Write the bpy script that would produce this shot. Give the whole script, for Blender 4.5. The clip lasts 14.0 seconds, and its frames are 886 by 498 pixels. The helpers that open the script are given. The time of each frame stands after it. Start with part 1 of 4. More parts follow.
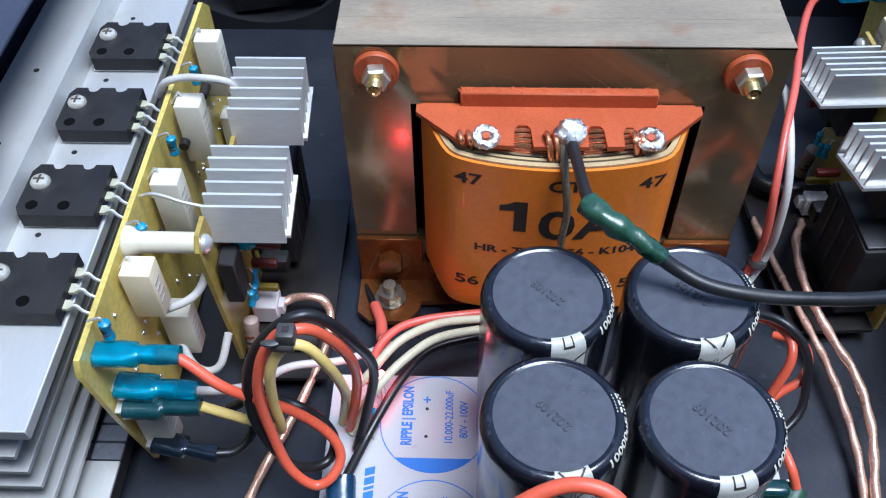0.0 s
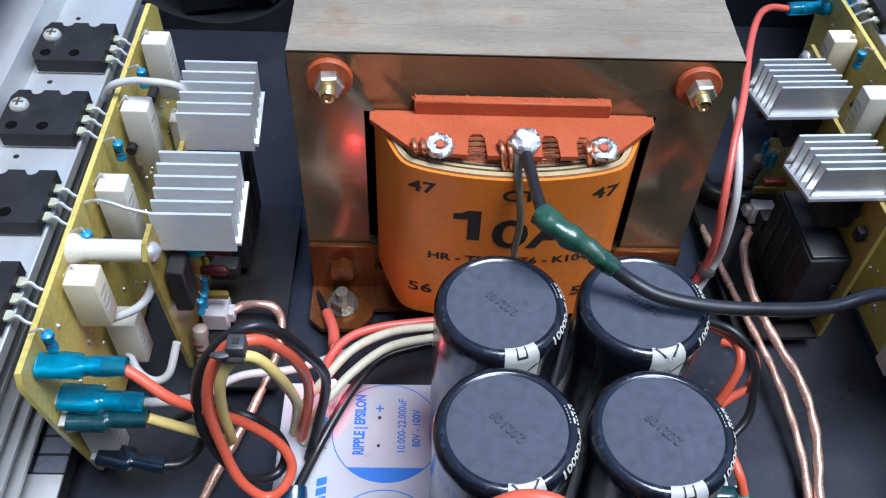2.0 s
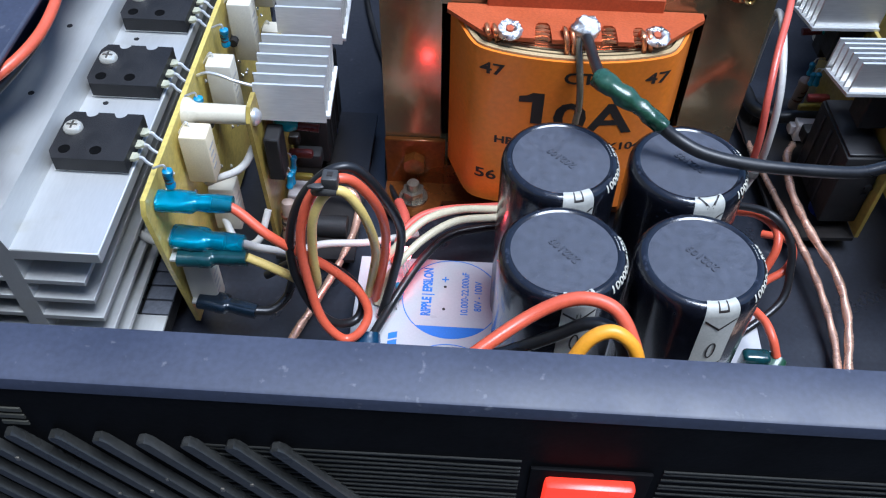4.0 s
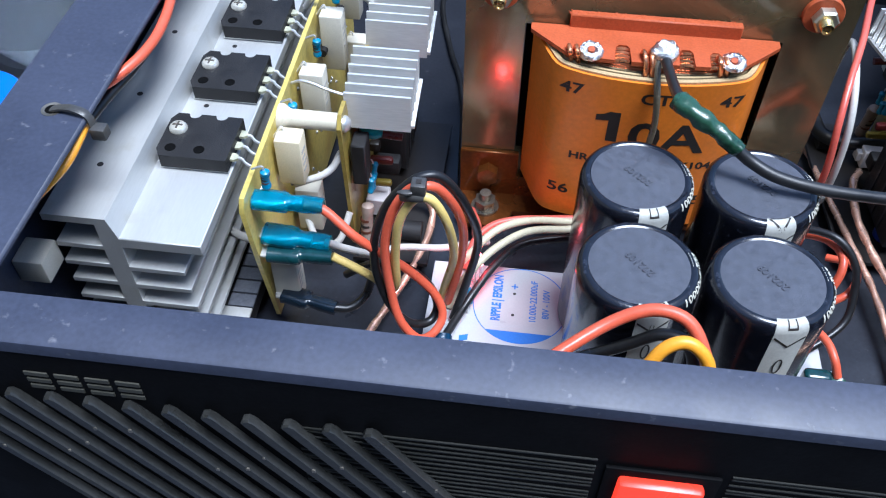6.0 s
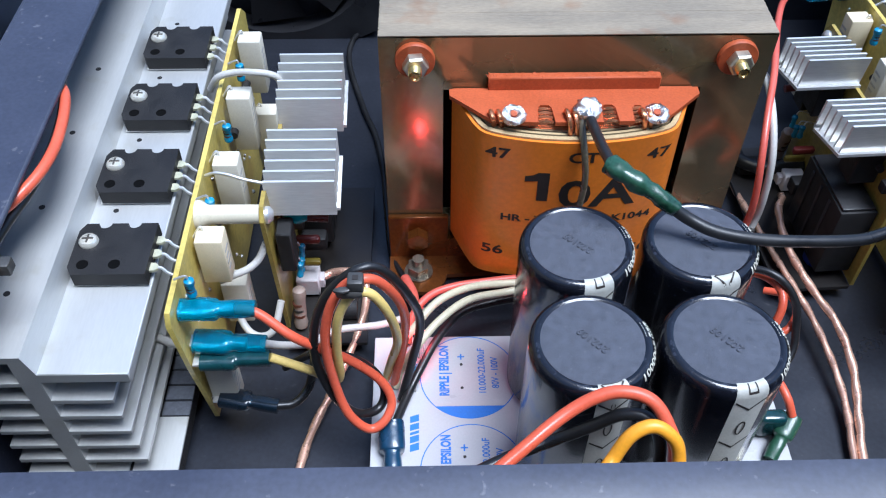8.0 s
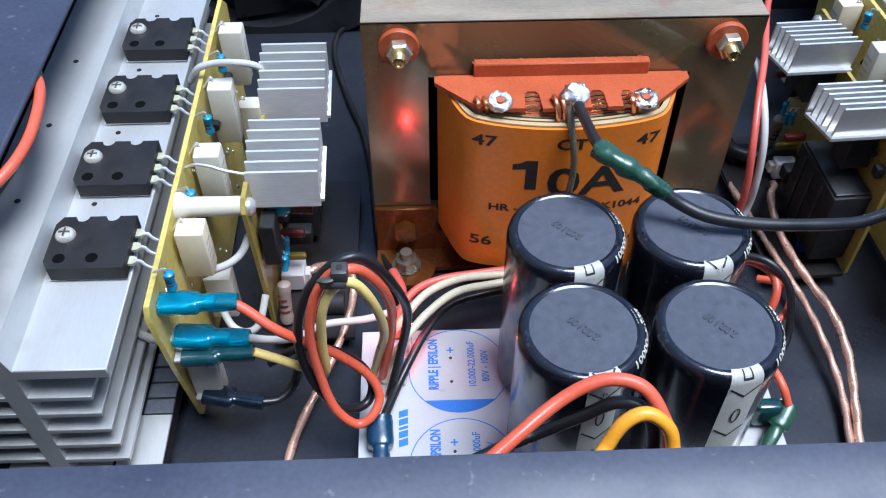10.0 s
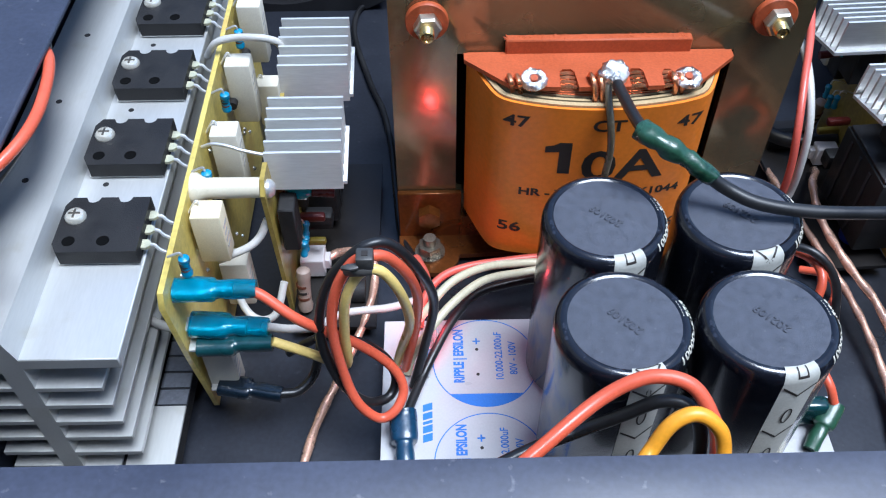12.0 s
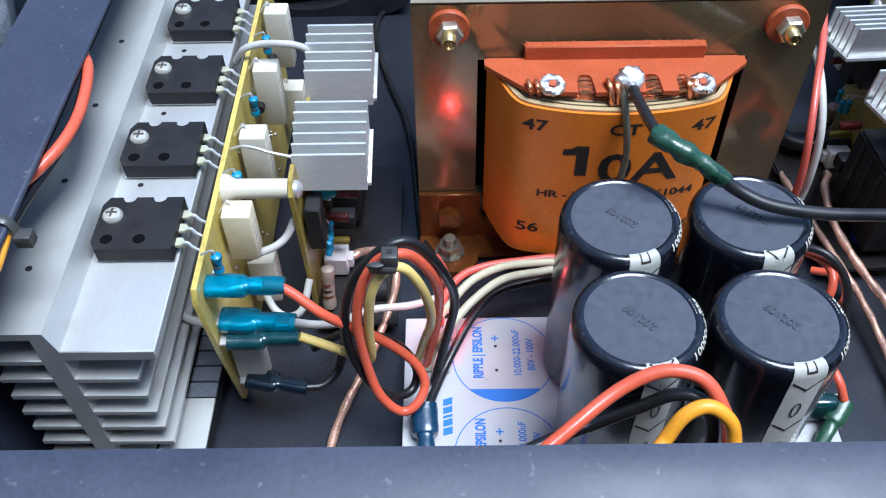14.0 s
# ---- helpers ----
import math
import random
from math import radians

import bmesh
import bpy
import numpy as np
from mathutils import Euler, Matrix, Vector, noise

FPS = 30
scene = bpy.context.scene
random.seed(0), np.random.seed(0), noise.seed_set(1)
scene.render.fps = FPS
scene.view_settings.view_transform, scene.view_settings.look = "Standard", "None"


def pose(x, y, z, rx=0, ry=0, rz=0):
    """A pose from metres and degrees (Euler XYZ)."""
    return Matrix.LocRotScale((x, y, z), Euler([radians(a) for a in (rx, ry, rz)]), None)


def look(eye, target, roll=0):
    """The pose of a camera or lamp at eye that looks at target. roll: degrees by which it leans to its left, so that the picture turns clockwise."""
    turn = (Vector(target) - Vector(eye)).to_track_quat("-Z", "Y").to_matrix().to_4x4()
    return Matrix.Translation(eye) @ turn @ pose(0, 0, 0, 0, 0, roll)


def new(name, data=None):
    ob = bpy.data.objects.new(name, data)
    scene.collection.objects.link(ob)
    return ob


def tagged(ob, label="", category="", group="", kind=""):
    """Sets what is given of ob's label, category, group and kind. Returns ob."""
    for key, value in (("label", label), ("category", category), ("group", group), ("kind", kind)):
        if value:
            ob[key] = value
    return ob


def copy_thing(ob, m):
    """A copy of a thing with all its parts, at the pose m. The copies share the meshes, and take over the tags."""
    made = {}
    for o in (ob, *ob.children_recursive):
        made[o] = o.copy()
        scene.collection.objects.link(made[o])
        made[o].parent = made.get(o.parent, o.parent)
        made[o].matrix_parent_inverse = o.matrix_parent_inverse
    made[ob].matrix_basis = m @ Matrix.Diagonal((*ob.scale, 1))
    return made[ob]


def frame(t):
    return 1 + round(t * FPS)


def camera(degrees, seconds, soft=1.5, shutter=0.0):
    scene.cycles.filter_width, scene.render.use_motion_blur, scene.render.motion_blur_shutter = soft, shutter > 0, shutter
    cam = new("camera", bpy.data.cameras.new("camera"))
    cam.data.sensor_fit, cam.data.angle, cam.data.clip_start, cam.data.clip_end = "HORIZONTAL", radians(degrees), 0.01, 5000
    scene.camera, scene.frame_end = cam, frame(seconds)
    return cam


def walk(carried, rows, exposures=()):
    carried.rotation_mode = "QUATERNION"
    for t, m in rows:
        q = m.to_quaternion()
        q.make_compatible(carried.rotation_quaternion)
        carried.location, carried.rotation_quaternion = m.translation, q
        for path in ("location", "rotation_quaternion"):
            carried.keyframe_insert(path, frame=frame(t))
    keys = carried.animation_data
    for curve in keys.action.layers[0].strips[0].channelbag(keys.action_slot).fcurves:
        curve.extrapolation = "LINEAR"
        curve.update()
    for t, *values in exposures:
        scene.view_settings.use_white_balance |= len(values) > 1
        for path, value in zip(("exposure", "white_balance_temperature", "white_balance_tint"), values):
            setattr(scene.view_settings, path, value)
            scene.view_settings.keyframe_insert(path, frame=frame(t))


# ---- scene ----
cam = camera(53.6, 14.0, soft=1.15)
PATH = [
    (0, (-0.02600, -0.19300, 0.25609), (-0.03425, 0.00183, 0.02811), -1.0),
    (0.5, (-0.03656, -0.18280, 0.25438), (-0.03911, 0.01193, 0.02619), 0.7),
    (1, (-0.02642, -0.17349, 0.25411), (-0.02267, 0.02197, 0.02655), 1.8),
    (1.5, (-0.02187, -0.17057, 0.25466), (-0.01407, 0.02404, 0.02648), 2.2),
    (2, (-0.02668, -0.19028, 0.25683), (-0.01828, 0.00470, 0.02899), 2.9),
    (2.5, (-0.02940, -0.22147, 0.25847), (-0.02520, -0.02545, 0.03140), 2.7),
    (3, (-0.03093, -0.24499, 0.26001), (-0.03273, -0.04648, 0.03509), 1.7),
    (3.2, (-0.03294, -0.24695, 0.25866), (-0.03519, -0.04851, 0.03367), 1.7),
    (5.3, (-0.02554, -0.23242, 0.24657), (-0.04654, -0.03941, 0.01787), -0.1),
    (5.5, (-0.02820, -0.23587, 0.24760), (-0.04875, -0.04114, 0.02032), 0.3),
    (6, (-0.04102, -0.25251, 0.26125), (-0.06398, -0.05502, 0.03660), 0.7),
    (6.5, (-0.04971, -0.25077, 0.26720), (-0.07071, -0.05158, 0.04385), 0.8),
    (7, (-0.04838, -0.22891, 0.27056), (-0.06143, -0.02861, 0.04761), 0.1),
    (7.5, (-0.05025, -0.22983, 0.27034), (-0.05250, -0.02830, 0.04812), 0.1),
    (8, (-0.04848, -0.22935, 0.26820), (-0.04413, -0.02745, 0.04635), 0.2),
    (8.5, (-0.04595, -0.23176, 0.27019), (-0.03725, -0.02820, 0.04998), 0.5),
    (9, (-0.04747, -0.23265, 0.26633), (-0.03697, -0.02836, 0.04689), 0.7),
    (9.2, (-0.04680, -0.23312, 0.26460), (-0.03840, -0.02886, 0.04504), 0.1),
    (11.3, (-0.04643, -0.21886, 0.25460), (-0.04193, -0.01877, 0.03112), -0.1),
    (11.5, (-0.04757, -0.22015, 0.25257), (-0.04367, -0.01951, 0.02958), -0.4),
    (12, (-0.05160, -0.21897, 0.25036), (-0.04860, -0.01950, 0.02630), -0.3),
    (12.5, (-0.05407, -0.21745, 0.24772), (-0.05152, -0.01917, 0.02260), -0.2),
    (13, (-0.05251, -0.21753, 0.24990), (-0.05071, -0.01909, 0.02491), -0.3),
    (13.5, (-0.04996, -0.22052, 0.25323), (-0.04966, -0.02152, 0.02873), -0.8),
    (14, (-0.05360, -0.22570, 0.25676), (-0.05555, -0.02568, 0.03318), -1.1),
]
walk(cam, [(t, look(eye, target, roll)) for t, eye, target, roll in PATH], [(0, 0.31, 5380, 9), (2, 0.28, 5380, 9), (3, 0.30, 5350, 9), (5.5, 0.50, 5380, 9), (6.3, 0.60, 5380, 9), (7.5, 0.47, 5400, 9), (9, 0.40, 5400, 9), (11.5, 0.42, 5400, 8), (14, 0.40, 5400, 7)])

# ---- world, sun, exposure ----
world = bpy.data.worlds.new("daylight")
scene.world = world
world.use_nodes = True
sky = world.node_tree.nodes.new("ShaderNodeTexSky")
sky.sky_type, sky.sun_disc = "NISHITA", False
sky.sun_elevation, sky.sun_rotation = radians(73), radians(117)
world.node_tree.links.new(sky.outputs[0], world.node_tree.nodes["Background"].inputs[0])
world.node_tree.nodes["Background"].inputs[1].default_value = 0.14
sun = new("sun", bpy.data.lights.new("sun", "SUN"))
sun.data.energy, sun.data.angle, sun.data.color = 4.5, radians(30), (1.0, 0.98, 0.96)
sun.matrix_world = look((0.24, -0.12, 0.90), (0, 0, 0))

# ---- helpers for meshes, in millimetres ----
MM = 0.001
ORIGIN = {}


def thing(name, at, label, category, group="", kind=""):
    """An Empty at the base of a thing; its parts are given in the place's millimetres."""
    ob = new(name)
    ob.empty_display_size = 0.005
    ob.location = Vector(at) * MM
    ORIGIN[ob.name] = Vector(at)
    return tagged(ob, label, category, group, kind)


def finish(bm, origin, smooth):
    bmesh.ops.translate(bm, verts=bm.verts, vec=-Vector(origin))
    bmesh.ops.scale(bm, verts=bm.verts, vec=(MM, MM, MM))
    bmesh.ops.recalc_face_normals(bm, faces=bm.faces)
    me = bpy.data.meshes.new("mesh")
    bm.to_mesh(me)
    bm.free()
    if smooth:
        me.shade_smooth()
        me.set_sharp_from_angle(angle=radians(smooth))
    return me


def part(name, bm, material, parent, label="", smooth=40):
    """One mesh under a thing or under a part."""
    me = finish(bm, ORIGIN[parent.name], smooth)
    me.materials.append(material)
    ob = new(name, me)
    ob.parent = parent
    ORIGIN[ob.name] = ORIGIN[parent.name]
    return tagged(ob, label)


def solid(name, bm, material, at, label, category, group="", kind="", smooth=40):
    """A thing that is one mesh."""
    me = finish(bm, at, smooth)
    me.materials.append(material)
    ob = new(name, me)
    ob.location = Vector(at) * MM
    ORIGIN[ob.name] = Vector(at)
    return tagged(ob, label, category, group, kind)


def box(bm, a, b, bevel=0.0, seg=1):
    a, b = Vector(a), Vector(b)
    got = bmesh.ops.create_cube(bm, size=1.0, matrix=Matrix.LocRotScale((a + b) / 2, None, b - a))
    if bevel:
        edges = list({e for v in got["verts"] for e in v.link_edges})
        bmesh.ops.bevel(bm, geom=edges, offset=bevel, segments=seg, affect="EDGES", profile=0.5)
    return bm


def new_box(a, b, bevel=0.0, seg=1):
    return box(bmesh.new(), a, b, bevel, seg)


def rod(bm, p, q, r, r2=None, seg=16):
    p, q = Vector(p), Vector(q)
    turn = (q - p).to_track_quat("Z", "Y").to_matrix().to_4x4()
    bmesh.ops.create_cone(bm, cap_ends=True, segments=seg, radius1=r, radius2=r if r2 is None else r2, depth=(q - p).length, matrix=Matrix.Translation((p + q) / 2) @ turn)
    return bm


def new_rod(p, q, r, r2=None, seg=16):
    return rod(bmesh.new(), p, q, r, r2, seg)


def lathe(bm, base, axis, profile, seg=32):
    """Turns (radius, height) pairs round an axis from base."""
    turn = Matrix.Translation(base) @ Vector(axis).to_track_quat("Z", "Y").to_matrix().to_4x4()
    rings = []
    for r, h in profile:
        rings.append([bm.verts.new(turn @ Vector((r * math.cos(2 * math.pi * i / seg), r * math.sin(2 * math.pi * i / seg), h))) for i in range(seg)])
    for lo, hi in zip(rings, rings[1:]):
        for i in range(seg):
            bm.faces.new((lo[i], lo[(i + 1) % seg], hi[(i + 1) % seg], hi[i]))
    bm.faces.new(rings[0][::-1])
    bm.faces.new(rings[-1])
    return bm


def prism(bm, outline, axis, lo, hi):
    """A flat outline pushed along x, y or z; outline pairs are the two other axes in order."""
    def put(u, v, w):
        return {"x": (w, u, v), "y": (u, w, v), "z": (u, v, w)}[axis]
    a = [bm.verts.new(put(u, v, lo)) for u, v in outline]
    b = [bm.verts.new(put(u, v, hi)) for u, v in outline]
    n = len(outline)
    bm.faces.new(a)
    bm.faces.new(b[::-1])
    for i in range(n):
        bm.faces.new((a[i], b[i], b[(i + 1) % n], a[(i + 1) % n]))
    return bm


def spline(points, steps=8):
    pts = [Vector(p) for p in points]
    pts = [2 * pts[0] - pts[1]] + pts + [2 * pts[-1] - pts[-2]]
    out = []
    for a, b, c, d in zip(pts, pts[1:], pts[2:], pts[3:]):
        for k in range(steps):
            t = k / steps
            out.append(0.5 * (2 * b + (c - a) * t + (2 * a - 5 * b + 4 * c - d) * t * t + (3 * b - a - 3 * c + d) * t ** 3))
    return out + [pts[-2]]


def tube(bm, points, r, seg=10, steps=8, twist=None):
    """A round wire along a smooth line; twist = (turns per mm, depth) gives a stranded look."""
    line = spline(points, steps)
    up, rings, run = Vector((0, 0, 1)), [], 0.0
    for i, p in enumerate(line):
        ahead = (line[min(i + 1, len(line) - 1)] - line[max(i - 1, 0)]).normalized()
        side = ahead.cross(up)
        side = side.normalized() if side.length > 1e-4 else Vector((1, 0, 0))
        up = side.cross(ahead).normalized()
        run += (p - line[i - 1]).length if i else 0.0
        ring = []
        for k in range(seg):
            a = 2 * math.pi * k / seg
            rr = r if not twist else r * (1 + twist[1] * math.cos(2 * a + twist[0] * run))
            ring.append(bm.verts.new(p + (side * math.cos(a) + up * math.sin(a)) * rr))
        rings.append(ring)
    for lo, hi in zip(rings, rings[1:]):
        for i in range(seg):
            bm.faces.new((lo[i], lo[(i + 1) % seg], hi[(i + 1) % seg], hi[i]))
    bm.faces.new(rings[0][::-1])
    bm.faces.new(rings[-1])
    return bm


def new_tube(points, r, **more):
    return tube(bmesh.new(), points, r, **more)


def letters(text, size, bend=None, depth=0.12, bold=0.0):
    """A bmesh of lettering in the built-in font, centred, x along the line and y up; bend maps (x, y, out) to a place."""
    curve = bpy.data.curves.new("letters", "FONT")
    curve.body, curve.size, curve.align_x, curve.align_y = text, size, "CENTER", "CENTER"
    curve.offset = bold
    curve.resolution_u = 3
    ob = bpy.data.objects.new("letters", curve)
    scene.collection.objects.link(ob)
    me = bpy.data.meshes.new_from_object(ob.evaluated_get(bpy.context.evaluated_depsgraph_get()))
    bm = bmesh.new()
    bm.from_mesh(me)
    bpy.data.objects.remove(ob)
    bpy.data.meshes.remove(me)
    bpy.data.curves.remove(curve)
    bmesh.ops.triangulate(bm, faces=bm.faces)
    for _ in range(4):
        long = [e for e in bm.edges if e.calc_length() > max(1.2, size * 0.16)]
        if long:
            bmesh.ops.subdivide_edges(bm, edges=long, cuts=1)
            bmesh.ops.triangulate(bm, faces=bm.faces)
    if bend:
        for v in bm.verts:
            v.co = Vector(bend(v.co.x, v.co.y, depth))
    return bm


# ---- materials ----
def surface(name, colour, rough=0.5, metal=0.0, vary=0.15, scale=400.0, bump=0.1, stain=None, coat=0.0, spread=0.15, stretch=(1, 1, 1), specular=0.5):
    """A procedural surface: two scales of noise move the colour, the gloss and a fine relief."""
    m = bpy.data.materials.new(name)
    m.use_nodes = True
    nodes, links = m.node_tree.nodes, m.node_tree.links
    b = nodes["Principled BSDF"]
    place = nodes.new("ShaderNodeTexCoord")
    grid = nodes.new("ShaderNodeMapping")
    grid.inputs["Scale"].default_value = stretch
    links.new(place.outputs["Object"], grid.inputs[0])
    fine, coarse = nodes.new("ShaderNodeTexNoise"), nodes.new("ShaderNodeTexNoise")
    fine.inputs["Scale"].default_value, fine.inputs["Detail"].default_value = scale * 5, 3
    coarse.inputs["Scale"].default_value, coarse.inputs["Detail"].default_value = scale / 4, 5
    for n in (fine, coarse):
        links.new(grid.outputs[0], n.inputs["Vector"])
    add = nodes.new("ShaderNodeMath")
    add.operation = "ADD"
    links.new(fine.outputs[0], add.inputs[0])
    links.new(coarse.outputs[0], add.inputs[1])
    ramp = nodes.new("ShaderNodeMapRange")
    ramp.inputs["From Min"].default_value, ramp.inputs["From Max"].default_value = 0.7, 1.3
    ramp.inputs["To Min"].default_value, ramp.inputs["To Max"].default_value = 1 - vary, 1 + vary
    links.new(add.outputs[0], ramp.inputs[0])
    shade = nodes.new("ShaderNodeVectorMath")
    shade.operation = "SCALE"
    shade.inputs[0].default_value = colour
    links.new(ramp.outputs[0], shade.inputs["Scale"])
    last = shade.outputs[0]
    if stain:
        mix = nodes.new("ShaderNodeMix")
        mix.data_type = "RGBA"
        spots = nodes.new("ShaderNodeTexNoise")
        spots.inputs["Scale"].default_value, spots.inputs["Detail"].default_value = stain[1], 6
        links.new(place.outputs["Object"], spots.inputs["Vector"])
        cut = nodes.new("ShaderNodeMapRange")
        cut.inputs["From Min"].default_value, cut.inputs["From Max"].default_value = stain[2], stain[2] + 0.12
        cut.inputs["To Max"].default_value = stain[3]
        links.new(spots.outputs[0], cut.inputs[0])
        links.new(cut.outputs[0], mix.inputs[0])
        links.new(last, mix.inputs[6])
        mix.inputs[7].default_value = (*stain[0], 1)
        last = mix.outputs[2]
    links.new(last, b.inputs["Base Color"])
    gloss = nodes.new("ShaderNodeMapRange")
    gloss.inputs["From Min"].default_value, gloss.inputs["From Max"].default_value = 0.3, 0.7
    gloss.inputs["To Min"].default_value, gloss.inputs["To Max"].default_value = max(rough - spread, 0.03), min(rough + spread, 1)
    links.new(coarse.outputs[0], gloss.inputs[0])
    links.new(gloss.outputs[0], b.inputs["Roughness"])
    b.inputs["Metallic"].default_value = metal
    b.inputs["Specular IOR Level"].default_value = specular
    b.inputs["Coat Weight"].default_value = coat
    b.inputs["Coat Roughness"].default_value = 0.08
    if bump:
        relief = nodes.new("ShaderNodeBump")
        relief.inputs["Strength"].default_value, relief.inputs["Distance"].default_value = bump, 0.0004
        links.new(fine.outputs[0], relief.inputs["Height"])
        links.new(relief.outputs[0], b.inputs["Normal"])
    return m


BLACK_STEEL = surface("black_painted_steel", (0.017, 0.019, 0.026), 0.32, vary=0.3, scale=120, bump=0.05, spread=0.07, stain=((0.10, 0.10, 0.11), 260, 0.66, 0.5))
LIP_STEEL = surface("scuffed_black_steel", (0.036, 0.042, 0.068), 0.48, vary=0.2, scale=150, bump=0.05, spread=0.08, stain=((0.22, 0.22, 0.24), 330, 0.66, 0.5))
ALU = surface("brushed_aluminium", (0.56, 0.56, 0.54), 0.48, 0.6, 0.04, 300, 0.05, stretch=(1, 0.15, 1), stain=((0.46, 0.44, 0.37), 70, 0.58, 0.5), spread=0.08)
ALU_FIN = surface("sheet_aluminium", (0.71, 0.71, 0.69), 0.42, 0.55, 0.08, 300, 0.08, stretch=(0.15, 1, 1))
CORE_FACE = surface("varnished_core_steel", (0.28, 0.22, 0.115), 0.24, 0.75, 0.16, 90, 0.05, stain=((0.24, 0.11, 0.04), 45, 0.6, 0.45), coat=0.5)
CORE_EDGE = surface("lamination_edges", (0.32, 0.262, 0.185), 0.5, 0.35, 0.16, 400, 0.3, stain=((0.27, 0.13, 0.06), 60, 0.58, 0.55), stretch=(0.25, 1, 1))
BRACKET = surface("varnished_bracket", (0.20, 0.065, 0.012), 0.35, 0.7, 0.25, 120, 0.1, coat=0.4)
PAPER = surface("orange_insulating_paper", (0.76, 0.20, 0.012), 0.5, 0, 0.1, 120, 0.08, stain=((0.62, 0.16, 0.012), 30, 0.55, 0.5), coat=0.15)
FIBRE = surface("red_fibre_board", (0.39, 0.072, 0.017), 0.6, 0, 0.18, 250, 0.25, stain=((0.25, 0.05, 0.02), 120, 0.6, 0.4))
# Near-black that paints the shade of openings and recesses.
RECESS_SHADE = surface("recess_shade", (0.002, 0.002, 0.002), 0.9, 0, 0.1, 300, 0, specular=0.1)
FAINT_INK = surface("faint_grey_ink", (0.40, 0.385, 0.36), 0.6, 0, 0.2, 500, 0)
DIM_INK = surface("dim_cream_ink", (0.05, 0.048, 0.036), 0.6, 0, 0.2, 500, 0)
TRIM = surface("dull_olive_trim", (0.009, 0.009, 0.006), 0.55, 0, 0.2, 300, 0)
DULL_STEEL = surface("dull_steel", (0.30, 0.27, 0.22), 0.4, 0.9, 0.2, 300, 0.15)
BLACK_INK = surface("black_ink", (0.02, 0.015, 0.012), 0.6, 0, 0.1, 300, 0)
BLUE_INK = surface("blue_ink", (0.03, 0.16, 0.55), 0.55, 0, 0.1, 300, 0)
GREY_INK = surface("worn_cream_ink", (0.48, 0.46, 0.38), 0.55, 0, 0.15, 500, 0)
SOLDER = surface("solder", (0.74, 0.74, 0.73), 0.30, 1.0, 0.15, 900, 0.7)
SCREW = surface("bright_screw", (0.86, 0.82, 0.70), 0.34, 0.65, 0.1, 500, 0.1)
PCB_DRIVER = surface("olive_driver_board", (0.33, 0.245, 0.05), 0.4, 0, 0.25, 130, 0.08, coat=0.3)
TIN = surface("tinned_lead", (0.78, 0.77, 0.74), 0.42, 0.75, 0.1, 500, 0.1)
LEG_TIN = surface("yellowed_tin", (0.62, 0.60, 0.42), 0.4, 0.6, 0.15, 500, 0.15)
ZINC = surface("zinc_plated_steel", (0.72, 0.68, 0.55), 0.34, 1.0, 0.12, 400, 0.12)
BRASS = surface("yellow_zinc", (0.75, 0.55, 0.22), 0.25, 1.0, 0.12, 400, 0.12)
COPPER = surface("enamelled_copper", (0.80, 0.34, 0.17), 0.26, 0.9, 0.15, 400, 0.1)
SLEEVE = surface("glossy_black_sleeve", (0.008, 0.009, 0.014), 0.24, 0, 0.3, 80, 0.03, coat=0.3, spread=0.06, stain=((0.05, 0.055, 0.075), 420, 0.6, 0.6))
CAP_TOP = surface("grey_vinyl_disc", (0.070, 0.076, 0.098), 0.55, 0, 0.3, 1500, 0.7, stain=((0.22, 0.22, 0.23), 900, 0.66, 0.5))
STRIPE = surface("cream_print", (0.44, 0.435, 0.39), 0.42, 0, 0.1, 300, 0.03)
OLD_PAPER = surface("yellowed_paper", (0.42, 0.31, 0.16), 0.6, 0, 0.2, 300, 0.1)
CERAMIC = surface("white_cement", (0.58, 0.545, 0.45), 0.7, 0, 0.08, 500, 0.25, stain=((0.5, 0.44, 0.33), 120, 0.62, 0.4))
CERAMIC_CREAM = surface("cream_cement", (0.68, 0.59, 0.40), 0.7, 0, 0.08, 500, 0.25, stain=((0.55, 0.42, 0.25), 110, 0.62, 0.4))
EPOXY = surface("black_epoxy", (0.016, 0.0155, 0.016), 0.55, 0, 0.25, 500, 0.4, specular=0.3)
PCB = surface("yellow_phenolic_board", (0.58, 0.455, 0.11), 0.4, 0, 0.22, 130, 0.08, stain=((0.50, 0.30, 0.07), 40, 0.55, 0.5), coat=0.3)
PCB_WHITE = surface("white_lacquered_board", (0.44, 0.44, 0.455), 0.4, 0, 0.05, 300, 0.05, stain=((0.55, 0.53, 0.5), 140, 0.63, 0.35))
NYLON = surface("ivory_nylon", (0.60, 0.55, 0.42), 0.4, 0, 0.06, 300, 0.05)
WHITE_PLASTIC = surface("white_plastic", (0.62, 0.58, 0.57), 0.4, 0, 0.06, 300, 0.05)
TEAL = surface("teal_vinyl_sleeve", (0.03, 0.36, 0.54), 0.16, 0, 0.3, 120, 0.2, coat=0.6, spread=0.08)
clear = TEAL.node_tree.nodes["Principled BSDF"]
clear.inputs["Transmission Weight"].default_value, clear.inputs["IOR"].default_value = 0.72, 1.16
TEAL_DEEP = surface("deep_teal_sleeve", (0.008, 0.035, 0.075), 0.22, 0, 0.35, 120, 0.15, coat=0.4)
GREEN_SHRINK = surface("green_shrink_tube", (0.018, 0.06, 0.034), 0.28, 0, 0.4, 160, 0.2, coat=0.3)
TEAL_BRIGHT = surface("bright_teal", (0.01, 0.3, 0.34), 0.35, 0, 0.15, 300, 0.05)
